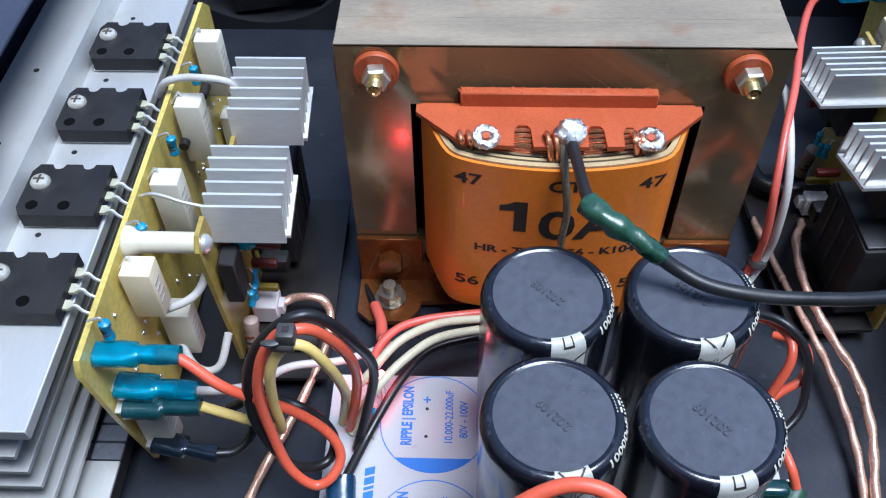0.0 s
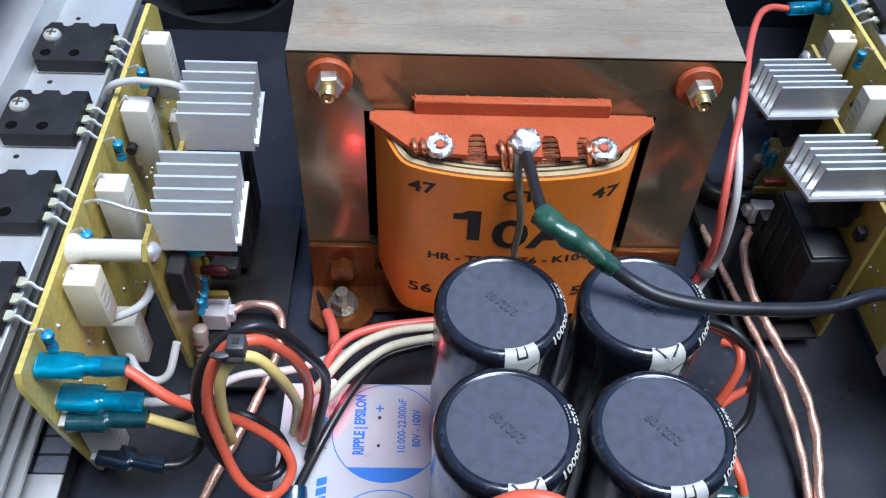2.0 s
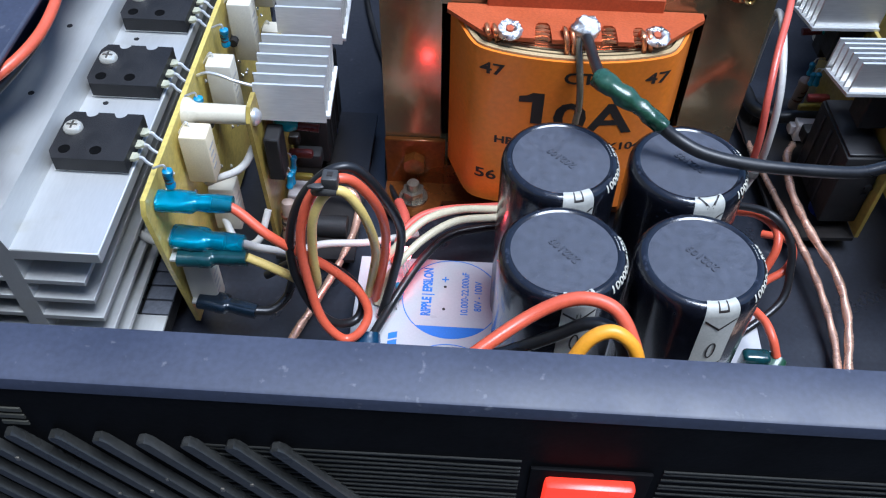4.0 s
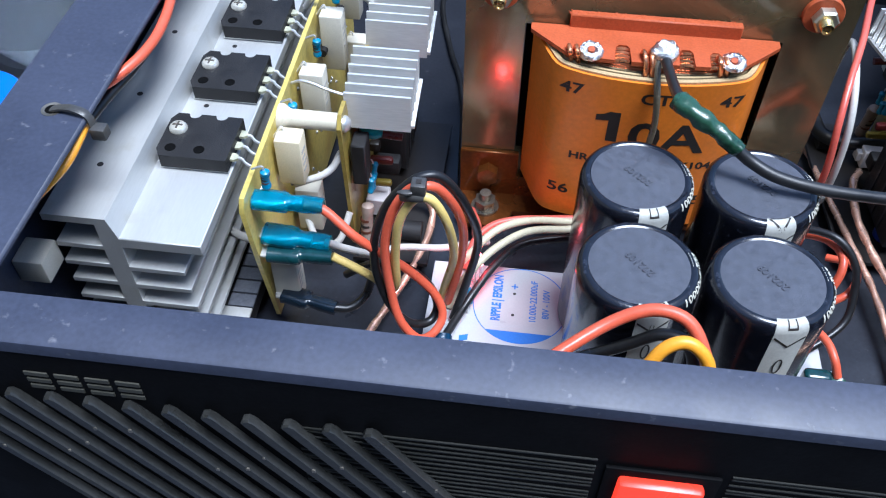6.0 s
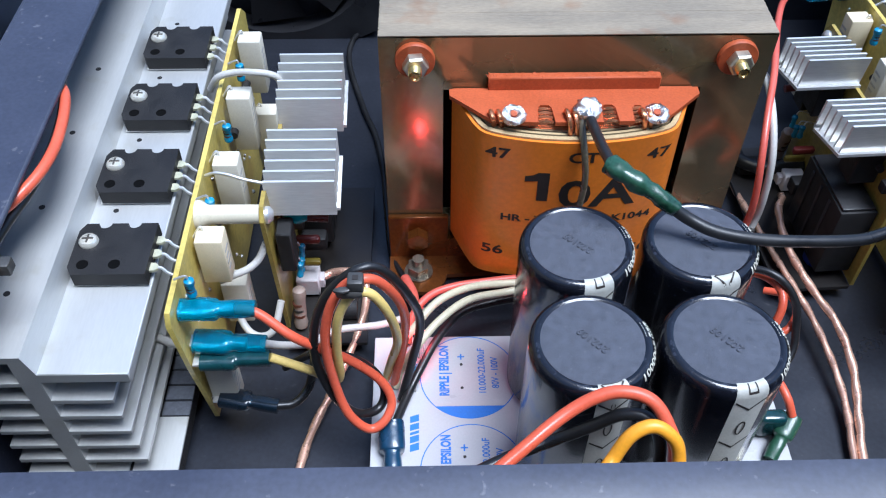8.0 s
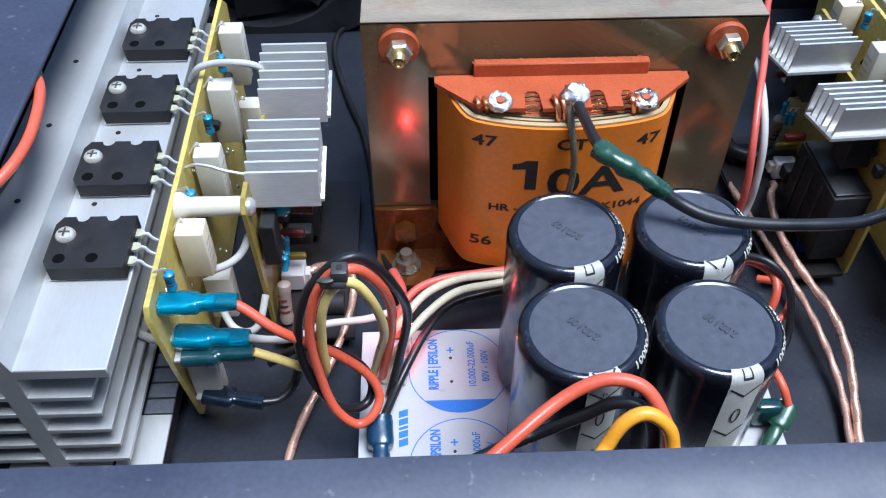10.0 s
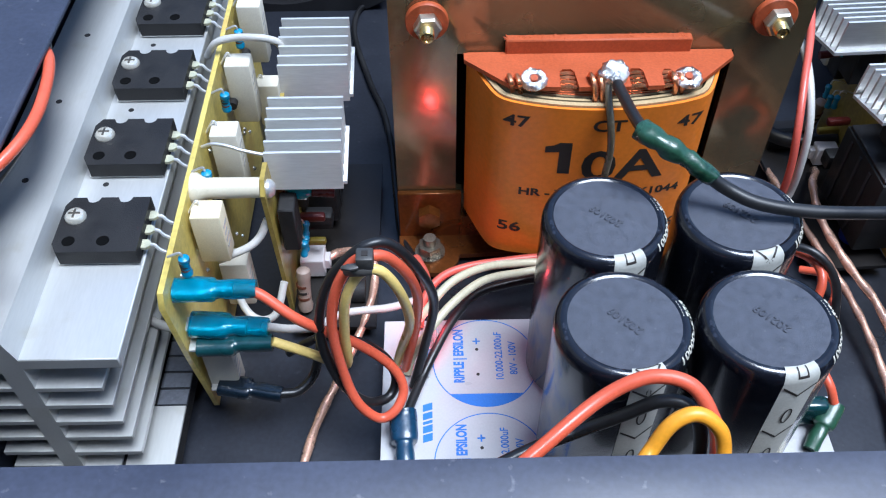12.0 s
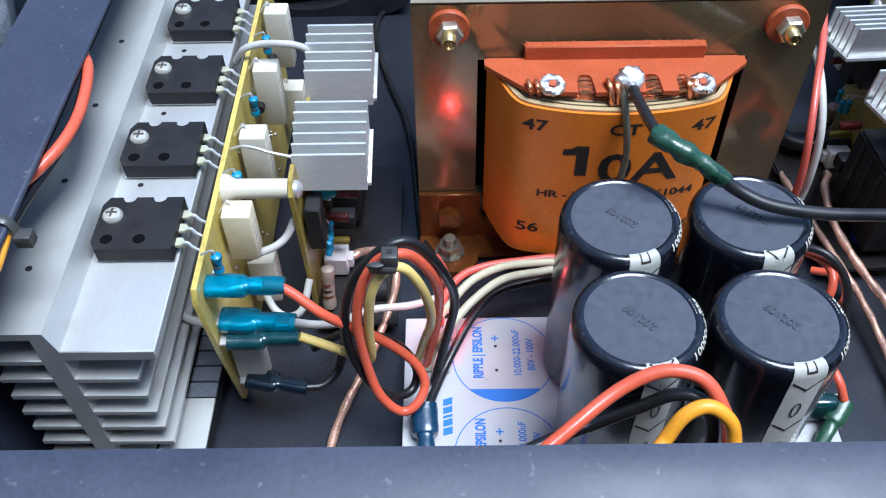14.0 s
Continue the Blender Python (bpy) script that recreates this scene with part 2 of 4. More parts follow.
DARK_TEAL = surface("dark_teal_sleeve", (0.008, 0.04, 0.045), 0.25, 0, 0.3, 120, 0.15, coat=0.4)
INK_SLEEVE = surface("blue_black_sleeve", (0.006, 0.012, 0.02), 0.22, 0, 0.3, 120, 0.15, coat=0.4)
W_RED = surface("orange_red_insulation", (0.60, 0.10, 0.048), 0.35, 0, 0.1, 200, 0.05)
W_PINK = surface("faded_red_insulation", (0.55, 0.10, 0.07), 0.38, 0, 0.12, 200, 0.05)
W_BLACK = surface("black_insulation", (0.012, 0.012, 0.013), 0.36, 0, 0.3, 200, 0.06)
W_WHITE = surface("grey_white_insulation", (0.50, 0.485, 0.45), 0.38, 0, 0.08, 200, 0.05)
W_CREAM = surface("cream_insulation", (0.54, 0.485, 0.34), 0.38, 0, 0.1, 200, 0.05)
W_YELLOW = surface("pale_yellow_insulation", (0.70, 0.52, 0.16), 0.38, 0, 0.1, 200, 0.05)
W_ORANGE = surface("amber_insulation", (0.78, 0.33, 0.02), 0.36, 0, 0.1, 200, 0.05)
W_CLEAR = surface("clear_copper_cable", (0.70, 0.43, 0.31), 0.28, 0.6, 0.25, 500, 0.25, coat=0.8)
BLUE_PART = surface("blue_resistor_body", (0.02, 0.22, 0.38), 0.35, 0, 0.15, 400, 0.05)
DARK_BLUE = surface("blue_capacitor_sleeve", (0.01, 0.03, 0.25), 0.25, 0, 0.15, 300, 0.03)
BEIGE_PART = surface("beige_resistor_body", (0.28, 0.21, 0.17), 0.45, 0, 0.1, 400, 0.05)
BAND = surface("brown_band", (0.10, 0.03, 0.015), 0.45, 0, 0.1, 400, 0)
RED_PART = surface("red_plastic", (0.11, 0.015, 0.012), 0.35, 0, 0.1, 300, 0.03)
YELLOW_PART = surface("yellow_plastic", (0.2, 0.15, 0.02), 0.4, 0, 0.1, 300, 0.03)
BLACK_PLASTIC = surface("black_plastic", (0.018, 0.018, 0.02), 0.38, 0, 0.2, 250, 0.08)
TIE = surface("grey_black_nylon", (0.05, 0.048, 0.045), 0.4, 0, 0.2, 300, 0.1)
ROOM_WALL = surface("dull_plaster", (0.34, 0.31, 0.23), 0.8, 0, 0.15, 6, 0.1)
BENCH = surface("dark_blue_bench", (0.02, 0.028, 0.05), 0.5, 0, 0.4, 12, 0.1, stain=((0.08, 0.07, 0.07), 30, 0.62, 0.5))
SPOOL_BLUE = surface("blue_spool_plastic", (0.01, 0.13, 0.62), 0.35, 0, 0.08, 60, 0.03)
FACE_BLACK = surface("matt_black_face", (0.004, 0.004, 0.0045), 0.6, 0, 0.3, 150, 0.1, specular=0.06)
VENT = surface("dusty_vent_grey", (0.026, 0.026, 0.024), 0.38, 0, 0.3, 150, 0.2)
GRILLE = surface("grey_metal_grille", (0.17, 0.18, 0.21), 0.42, 0.6, 0.2, 200, 0.1)
PCB_DARK = surface("dark_brown_board", (0.012, 0.01, 0.009), 0.4, 0, 0.25, 130, 0.08)
SWITCH = surface("lit_red_switch", (0.6, 0.02, 0.01), 0.25, 0, 0.1, 100, 0)
glow = SWITCH.node_tree.nodes["Principled BSDF"]
glow.inputs["Emission Color"].default_value, glow.inputs["Emission Strength"].default_value = (1.0, 0.05, 0.02, 1), 0.8
GREY_SHEATH = surface("grey_sheath", (0.12, 0.10, 0.065), 0.28, 0, 0.15, 200, 0.05)
LED = surface("lit_red_lens", (0.8, 0.02, 0.02), 0.2, 0, 0.05, 100, 0)
shine = LED.node_tree.nodes["Principled BSDF"]
shine.inputs["Emission Color"].default_value, shine.inputs["Emission Strength"].default_value = (1.0, 0.06, 0.07, 1), 42.0
GLASS = surface("clear_glass", (0.95, 0.98, 1.0), 0.03, 0, 0.0, 100, 0, spread=0.01)
WATER = surface("water", (0.93, 0.97, 1.0), 0.03, 0, 0.0, 100, 0, spread=0.01)
GLASS.node_tree.nodes["Principled BSDF"].inputs["Transmission Weight"].default_value = 1.0
WATER.node_tree.nodes["Principled BSDF"].inputs["Transmission Weight"].default_value = 1.0
WATER.node_tree.nodes["Principled BSDF"].inputs["IOR"].default_value = 1.33
for clear in (GLASS, WATER):
    clear.node_tree.nodes["Principled BSDF"].inputs["Transmission Weight"].default_value = 0.86

# ---- setting: bench, chassis ----
solid("ground", new_box((-1500, -1200, -40), (1500, 1600, -16)), BENCH, (0, 0, -16), "dark blue scuffed workbench top under the open amplifier", "workbench", kind="structure")
# Added behind the camera, out of view: blocks low sky and shows in reflections.
solid("wall_south", new_box((-1600, -960, -600), (1600, -900, 900)), ROOM_WALL, (0, -930, 0), "unseen dull brown wall added behind the camera to block low sky light", "wall", kind="structure")
# Unseen wall, added to shade the left fins and warm the flange's reflection.
solid("wall_1", new_box((-960, -900, -600), (-900, 1600, 900)), ROOM_WALL, (-930, 350, 0), "unseen dull brown wall added to shade and tint the left heat sink", "wall", kind="structure")
floor = solid("floor", new_box((-187, -152, -2), (190, 182, 0)), BLACK_STEEL, (0, 0, 0), "black painted steel floor of the amplifier chassis", "chassis floor", kind="structure")
bm = new_box((-187, -141, -2), (-185, 182, 103))
box(bm, (-185, -141, 103), (-159.5, 182, 105), 0.6)
wall_west = solid("wall_west", bm, LIP_STEEL, (-186, 0, 0), "scuffed black steel chassis side with a folded lip", "chassis side", kind="structure")
bm = new_box((188, -141, -2), (190, 182, 103))
box(bm, (163, -141, 103), (188, 182, 105), 0.6)
solid("wall_east", bm, LIP_STEEL, (189, 0, 0), "black painted steel chassis side with a folded lip", "chassis side", kind="structure")
bm = new_box((-185, 180, 0), (188, 182, 103))
solid("wall_north", bm, BLACK_STEEL, (0, 181, 0), "black painted steel rear panel of the amplifier", "rear panel", kind="structure")

# front panel with a folded lip, slanting vents and a lit switch
panel = thing("front_panel", (0, -155, 0), "matt black front panel with a dusty folded top lip, slanted vents", "front panel")
bm = bmesh.new()
prism(bm, [(-143.8, 105), (-156.0, 105), (-156.8, 104.5), (-157, 103.6), (-157, 101), (-155, 101), (-155, 102.6), (-143.8, 102.8)], "x", -190, 193)
part("lip", bm, LIP_STEEL, panel, "scuffed dusty folded top lip")
part("face", new_box((-190, -156.6, -14), (193, -154.8, 101)), FACE_BLACK, panel, "matt black plastic face")
for i in range(-3, 10):
    x = -154.6 + i * 9.45
    bm = bmesh.new()
    prism(bm, [(x - 0.6, 87.0), (x + 0.1, 88.5), (x + 1.6, 88.9), (x + 2.6, 87.6), (x + 47.8, 17), (x + 44.8, 17)], "y", -158.9, -156.5)
    bmesh.ops.bevel(bm, geom=[e for e in bm.edges if abs(e.verts[0].co.y - e.verts[1].co.y) < 0.01], offset=0.45, segments=1, affect="EDGES")
    bar = part("vent_bar", bm, VENT, panel, "dark grey slanting vent bar")
    bm = bmesh.new()
    for k in range(1):
        z = 84 - random.uniform(0, 26)
        u = x + 2.2 + (87.6 - z) * 45.2 / 70.6
        box(bm, (u - 0.5, -159.05, z - 0.5), (u + random.uniform(0.1, 0.5), -158.6, z + random.uniform(0.3, 0.9)), 0.1)
    part("paint_chip", bm, DULL_STEEL, bar, "bare metal chips in the paint")
# fine crossing trim lines beside the switch
for x0, x1 in ((-86, -17), (13, 186)):
    for k in range(14):
        z, tilt = 86.0 - 2.1 * k, (0.5, -0.5, 0.0)[k % 3]
        bm = bmesh.new()
        prism(bm, [(x0, z - tilt), (x1, z + tilt), (x1, z + tilt - 0.5), (x0, z - tilt - 0.5)], "y", -157.0, -156.5)
        part("trim_line", bm, TRIM, panel, "thin dull olive trim line")
for i in range(4):
    x = -148 + i * 7.2
    bm = bmesh.new()
    for z in (89.8, 92.4, 95.0):
        box(bm, (x, -157.0, z), (x + (5.6, 4.2, 5.6)[int(z) % 3], -156.58, z + 1.3))
    part("emblem_bar", bm, DIM_INK, panel, "worn cream emblem strokes")
bm = new_box((-15, -157.6, 52), (11, -156.5, 84.5), 0.4, 2)
part("switch_frame", bm, FACE_BLACK, panel, "black switch surround")
bm = new_box((-11.8, -160.5, 56), (7.6, -157, 82), 1.2, 2)
part("switch_rocker", bm, SWITCH, panel, "glowing red rocker switch")
panel.location.y += 2.8 * MM
for child in panel.children:
    if not child.name.startswith(("lip", "face")):
        child.location.z -= 3.0 * MM

# cooling fan on the rear panel
fan = thing("cooling_fan", (-125, 168, 2), "black plastic cooling fan against the rear panel", "fan")
bm = bmesh.new()
n = 48
ring = [bm.verts.new((-125 + 52 * math.cos(2 * math.pi * i / n), 166, 56 + 52 * math.sin(2 * math.pi * i / n))) for i in range(n)]
sq = []
for i in range(n):
    c, s = math.cos(2 * math.pi * i / n), math.sin(2 * math.pi * i / n)
    k = 56 / (abs(c) ** 7 + abs(s) ** 7) ** (1 / 7)
    sq.append(bm.verts.new((-125 + k * c, 166, 56 + k * s)))
for i in range(n):
    bm.faces.new((ring[i], ring[(i + 1) % n], sq[(i + 1) % n], sq[i]))
got = bmesh.ops.extrude_face_region(bm, geom=list(bm.faces))
bmesh.ops.translate(bm, verts=[g for g in got["geom"] if isinstance(g, bmesh.types.BMVert)], vec=(0, 13, 0))
part("fan_frame", bm, BLACK_PLASTIC, fan)
part("hub", new_rod((-125, 167, 56), (-125, 177, 56), 19, seg=32), BLACK_PLASTIC, fan)
for i in range(7):
    a = 2 * math.pi * i / 7
    bm = bmesh.new()
    vs = []
    for r, tw in ((18, 0.0), (34, 0.1), (50, 0.2)):
        for d, y in ((-0.28, 168), (0.28, 176)):
            vs.append(bm.verts.new((-125 + r * math.cos(a + tw + d), y, 56 + r * math.sin(a + tw + d))))
    bm.faces.new((vs[0], vs[1], vs[3], vs[2]))
    bm.faces.new((vs[2], vs[3], vs[5], vs[4]))
    bmesh.ops.solidify(bm, geom=list(bm.faces), thickness=1.2)
    part("blade", bm, BLACK_PLASTIC, fan)

# ---- transformer ----
tr = thing("power_transformer", (0, 38, 0), "large varnished laminated power transformer with an orange paper-wrapped coil", "transformer")
CX, CY0, CY1, CZ0, CZ1 = 64.5, 9.0, 70.0, 5.0, 107.0
bm = bmesh.new()
for sx in (-1, 1):
    prism(bm, [(sx * CX, CZ0), (0, CZ0), (0, CZ0 + 20), (sx * 43.5, CZ0 + 20), (sx * 43.5, CZ1 - 21), (0, CZ1 - 21), (0, CZ1), (sx * CX, CZ1)], "y", CY0, CY1)
bmesh.ops.remove_doubles(bm, verts=bm.verts, dist=0.001)
part("core", bm, CORE_FACE, tr, "dark bronze varnished core")
bm = bmesh.new()
for i in range(61):
    y = CY0 + i
    h = 0.3 + 0.06 * random.random()
    box(bm, (-CX + 0.1 + 0.2 * random.random(), y, CZ1 - 0.5), (CX - 0.1 - 0.2 * random.random(), y + 0.995, CZ1 + h))
tagged(part("lamination_edges", bm, CORE_EDGE, tr, "rust-flecked grey lamination edges"), kind="stuff")


def coil(x, z, out=0.0):
    """A place on the paper wrap: a flat front, rounded corners and slanting sides; x across, z up."""
    def depth(u):
        u = max(-40.5, min(40.5, u))
        front, side = -16.4 + 2.4 * (u / 26) ** 2, 8 - 2.7 * (40.5 - abs(u))
        return 0.5 * (front + side + math.hypot(front - side, 6.0))
    slope = depth(x + 0.4) - depth(x - 0.4)
    away = Vector((slope / 0.8, -1, 0)).normalized()
    return Vector((x, depth(x), z)) + away * out


def wrap(z0, z1, thick, material, name, label, inset=0.0):
    bm = bmesh.new()
    cols = []
    for i in range(49):
        a = -math.pi / 2 + math.pi * i / 48
        x = 40.5 * math.sin(a)
        sag = 2.2 * (abs(x) / 40.5) ** 2
        cols.append([bm.verts.new(coil(x, z, o)) for z, o in ((z0, -inset), (z1 + sag - 1, -inset), (z1 + sag - 1, -inset - thick), (z0, -inset - thick))])
    for a, b in zip(cols, cols[1:]):
        for k in range(3):
            bm.faces.new((a[k], b[k], b[k + 1], a[k + 1]))
    return part(name, bm, material, tr, label, 60)


wrap(18, 84.3, 1.0, PAPER, "paper_wrap", "orange printed insulating paper")
for i in range(7):
    pts = [coil(40 * math.sin(a), 82.0 + 0.25 * i, -3.2 - 0.9 * i) for a in [-1.2 + 2.4 * k / 12 for k in range(13)]]
    part("winding_turn", new_tube(pts, 0.75, seg=6, steps=3), COPPER, tr, "copper winding turn")
wrap(70, 85.0, 1.6, OLD_PAPER, "inner_paper", "cream inner paper edge", 1.15)
wrap(70, 84.9, 1.0, OLD_PAPER, "inner_paper", "cream inner paper edge", 3.6)
wrap(70, 84.6, 0.8, OLD_PAPER, "inner_paper", "cream inner paper edge", 5.6)
bm = bmesh.new()
prism(bm, [(coil(39 * math.sin(a), 0).x * 0.93, coil(39 * math.sin(a), 0).y * 0.93 + 1) for a in [-1.5 + 3.0 * k / 24 for k in range(25)]], "z", 20, 83.5)
part("winding_block", bm, EPOXY, tr)
# Black blocks added to stand in for the shade inside the core windows.
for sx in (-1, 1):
    part("window_shade", new_box((sx * 22, 14, 25.2), (sx * 43.2, 66, 85.8)), RECESS_SHADE, tr)


FIGURE_X = -10.6
for text, x, z, size, bold, wide in (("47", -26, 77.4, 6.0, 0.14, 1.3), ("CT", 2, 77.0, 6.0, 0.14, 1.3), ("47", 27, 76.6, 6.0, 0.14, 1.3), ("0A", 8.2, 60.2, 17.3, 0.34, 1.31), ("HR - TRF10756 - K1044", 2.5, 48.4, 4.4, 0.14, 1.21), ("56", -26, 31, 6.2, 0.14, 1.3), ("56", 27, 31, 6.2, 0.14, 1.3)):
    bm = letters(text, size, None, bold=bold)
    for v in bm.verts:
        v.co = coil(x + v.co.x * wide, z + v.co.y, 0.14)
    part("lettering", bm, BLACK_INK, tr, "black printed lettering")

# the broad figure one with its flag
bm = bmesh.new()
quads = [((-1.6, 0), (2.2, 0)), ((-1.6, 3.2), (2.2, 3.2)), ((-1.6, 6.4), (2.2, 6.4)), ((-1.6, 9.4), (2.2, 9.4)), ((-1.6, 12.8), (2.2, 12.8))]
for (a, b), (c, d) in zip(quads, quads[1:]):
    bm.faces.new([bm.verts.new(coil(FIGURE_X + p[0], 57.6 + p[1], 0.14)) for p in (a, b, d, c)])
bm.faces.new([bm.verts.new(coil(FIGURE_X + p[0], 57.6 + p[1], 0.14)) for p in ((-6.0, 8.6), (-1.6, 9.0), (-1.6, 12.8), (-3.4, 11.6), (-6.0, 11.0))])
part("lettering", bm, BLACK_INK, tr, "black printed lettering")

# terminal strip
bm = bmesh.new()
prism(bm, [(-41.5, 6.4), (41.5, 6.4), (41.5, 3), (28.5, -9.6), (22, -10.6), (21.6, -4.5), (20.6, -3), (18.8, -3), (17.8, -4.5), (17.6, -11), (12.8, -11.2), (12.4, -4), (11.4, -2.6), (8.8, -2.6), (7.8, -4), (7.6, -11.4), (-7.8, -11.4), (-8.4, -4), (-9.4, -2.6), (-12, -2.6), (-13, -4), (-13.4, -11.2), (-18, -11), (-28.5, -9.6), (-41.5, 3)], "z", 86.7, 88.2)
part("terminal_strip", bm, FIBRE, tr, "slotted red fibre terminal strip")
part("fibre_ledge", new_box((-40.5, 6.5, 84.6), (40.5, 8.8, 86.9), 0.3), FIBRE, tr, "red fibre packing behind the strip")
part("fibre_wedge", new_box((-28.6, 5.5, 87.0), (28.6, 8.8, 93), 0.4), FIBRE, tr, "red fibre wedge with a frayed top")
bm = bmesh.new()
for i in range(140):
    x = -29 + 57 * random.random()
    rod(bm, (x, 6 + 3 * random.random(), 92.8), (x + random.uniform(-1, 1), 6 + 2.8 * random.random(), 93.0 + 0.18 * random.random()), 0.25, 0.08, seg=5)
tagged(part("frayed_edge", bm, FIBRE, tr, "frayed red fibre edge"), kind="stuff")
for x0 in (-10.9, 10.6, 20):
    for k in range(4):
        part("coil_lead", new_tube([(x0 - 2.6, -3.8 - 2.1 * k, 87.1), (x0, -4.2 - 2.1 * k, 87.9), (x0 + 2.4, -3.6 - 2.1 * k, 87.0)], 0.62, seg=6), COPPER, tr)
for x0 in (-28, -25.6, -3.6, -1.4, 20.6, 22.6):
    part("copper_loop", new_tube([(x0 - 0.6, -6, 86), (x0 - 0.6, -7.5, 89.8), (x0, -10.5, 89.6), (x0 + 0.6, -12.6 + 0.012 * x0 * x0 * 0.4, 86.5), (x0 + 0.8, -12 + 0.012 * x0 * x0 * 0.4, 82)], 0.85, seg=8), COPPER, tr)
for x in (-21.2, 24.7):
    bm = lathe(bmesh.new(), (x, -8.6, 88.6), (0, -0.25, 1), [(3.9, 0), (4.1, 0.7), (3.5, 1.7), (2.3, 2.0), (1.5, 1.4), (1.3, 0.1)], 28)
    for v in bm.verts:
        v.co += noise.noise_vector(v.co * 0.8) * 0.6
    lug = part("solder_lug", bm, SOLDER, tr, "solder-covered eyelet terminal")
    part("eyelet_hole", new_rod((x, -9.0, 89.2), (x, -9.3, 90.5), 1.15, seg=12), FIBRE, lug)
bm = bmesh.new()
bmesh.ops.create_uvsphere(bm, u_segments=20, v_segments=12, radius=4.4, matrix=Matrix.Translation((2.4, -8.2, 90)))
for v in bm.verts:
    v.co += noise.noise_vector(v.co * 0.45) * 1.5
part("solder_blob", bm, SOLDER, tr, "lumpy solder joint")

# clamping bolts, brackets
for x in (-52.7, 52.7):
    for z in (98.6,):
        part("washer", lathe(bmesh.new(), (x, 8.9, z), (0, -1, 0), [(6.6, 0), (6.6, 1.5), (6.3, 1.9), (3, 1.9)], 28), FIBRE, tr, "red fibre washer")
        bm = lathe(bmesh.new(), (x, 7.0, z), (0.1, -1, 0), [(3.6, 0), (4.3, 0.5), (4.3, 3.4), (3.7, 4.0), (2.4, 4.0)], 6)
        nut = part("nut", bm, ZINC, tr, "plated hexagon nut", 20)
        part("bolt", lathe(bmesh.new(), (x, 6, z), (0, -1, 0), [(2.2, 2.6), (2.2, 3.2), (1.85, 3.5), (2.2, 3.8), (1.85, 4.2), (2.2, 4.5), (1.85, 4.9), (2.2, 5.3), (1.85, 5.7), (2.2, 6.1), (1.9, 6.8), (1.2, 6.9), (1.0, 6.5)], 18), BRASS, tr, "yellowish threaded bolt end")
for sx in (-1, 1):
    bm = bmesh.new()
    box(bm, (sx * 64.6, 6.6, 3), (sx * 41.5, 8.9, 27), 0.4)
    prism(bm, [(sx * 64.6, 8), (sx * 64.6, -8), (sx * 60, -12), (sx * 47, -12), (sx * 43, -7), (sx * 42, -3), (sx * 20, -2), (sx * 20, 8)], "z", 2.6, 4.8)
    part("bracket", bm, BRACKET, tr, "amber varnished mounting foot")
    part("foot_washer", new_rod((sx * 53.2, -2, 4.8), (sx * 53.2, -2, 5.8), 5.6, seg=24), DULL_STEEL, tr)
    part("foot_nut", new_rod((sx * 53.2, -2, 5.8), (sx * 53.2, -2, 9.6), 4.4, seg=6), DULL_STEEL, tr, "dull hexagon nut", 20)
    part("foot_bolt", new_rod((sx * 53.2, -2, 9.4), (sx * 53.2, -2, 13), 2.3), DULL_STEEL, tr)
    part("bracket_bolt", new_rod((sx * 53.2, 6.6, 17), (sx * 53.2, 2.4, 17), 4.4, seg=6), BRACKET, tr, "", 20)
part("cross_strap", new_box((-42, 6.6, 3), (42, 8.9, 15)), BRACKET, tr)

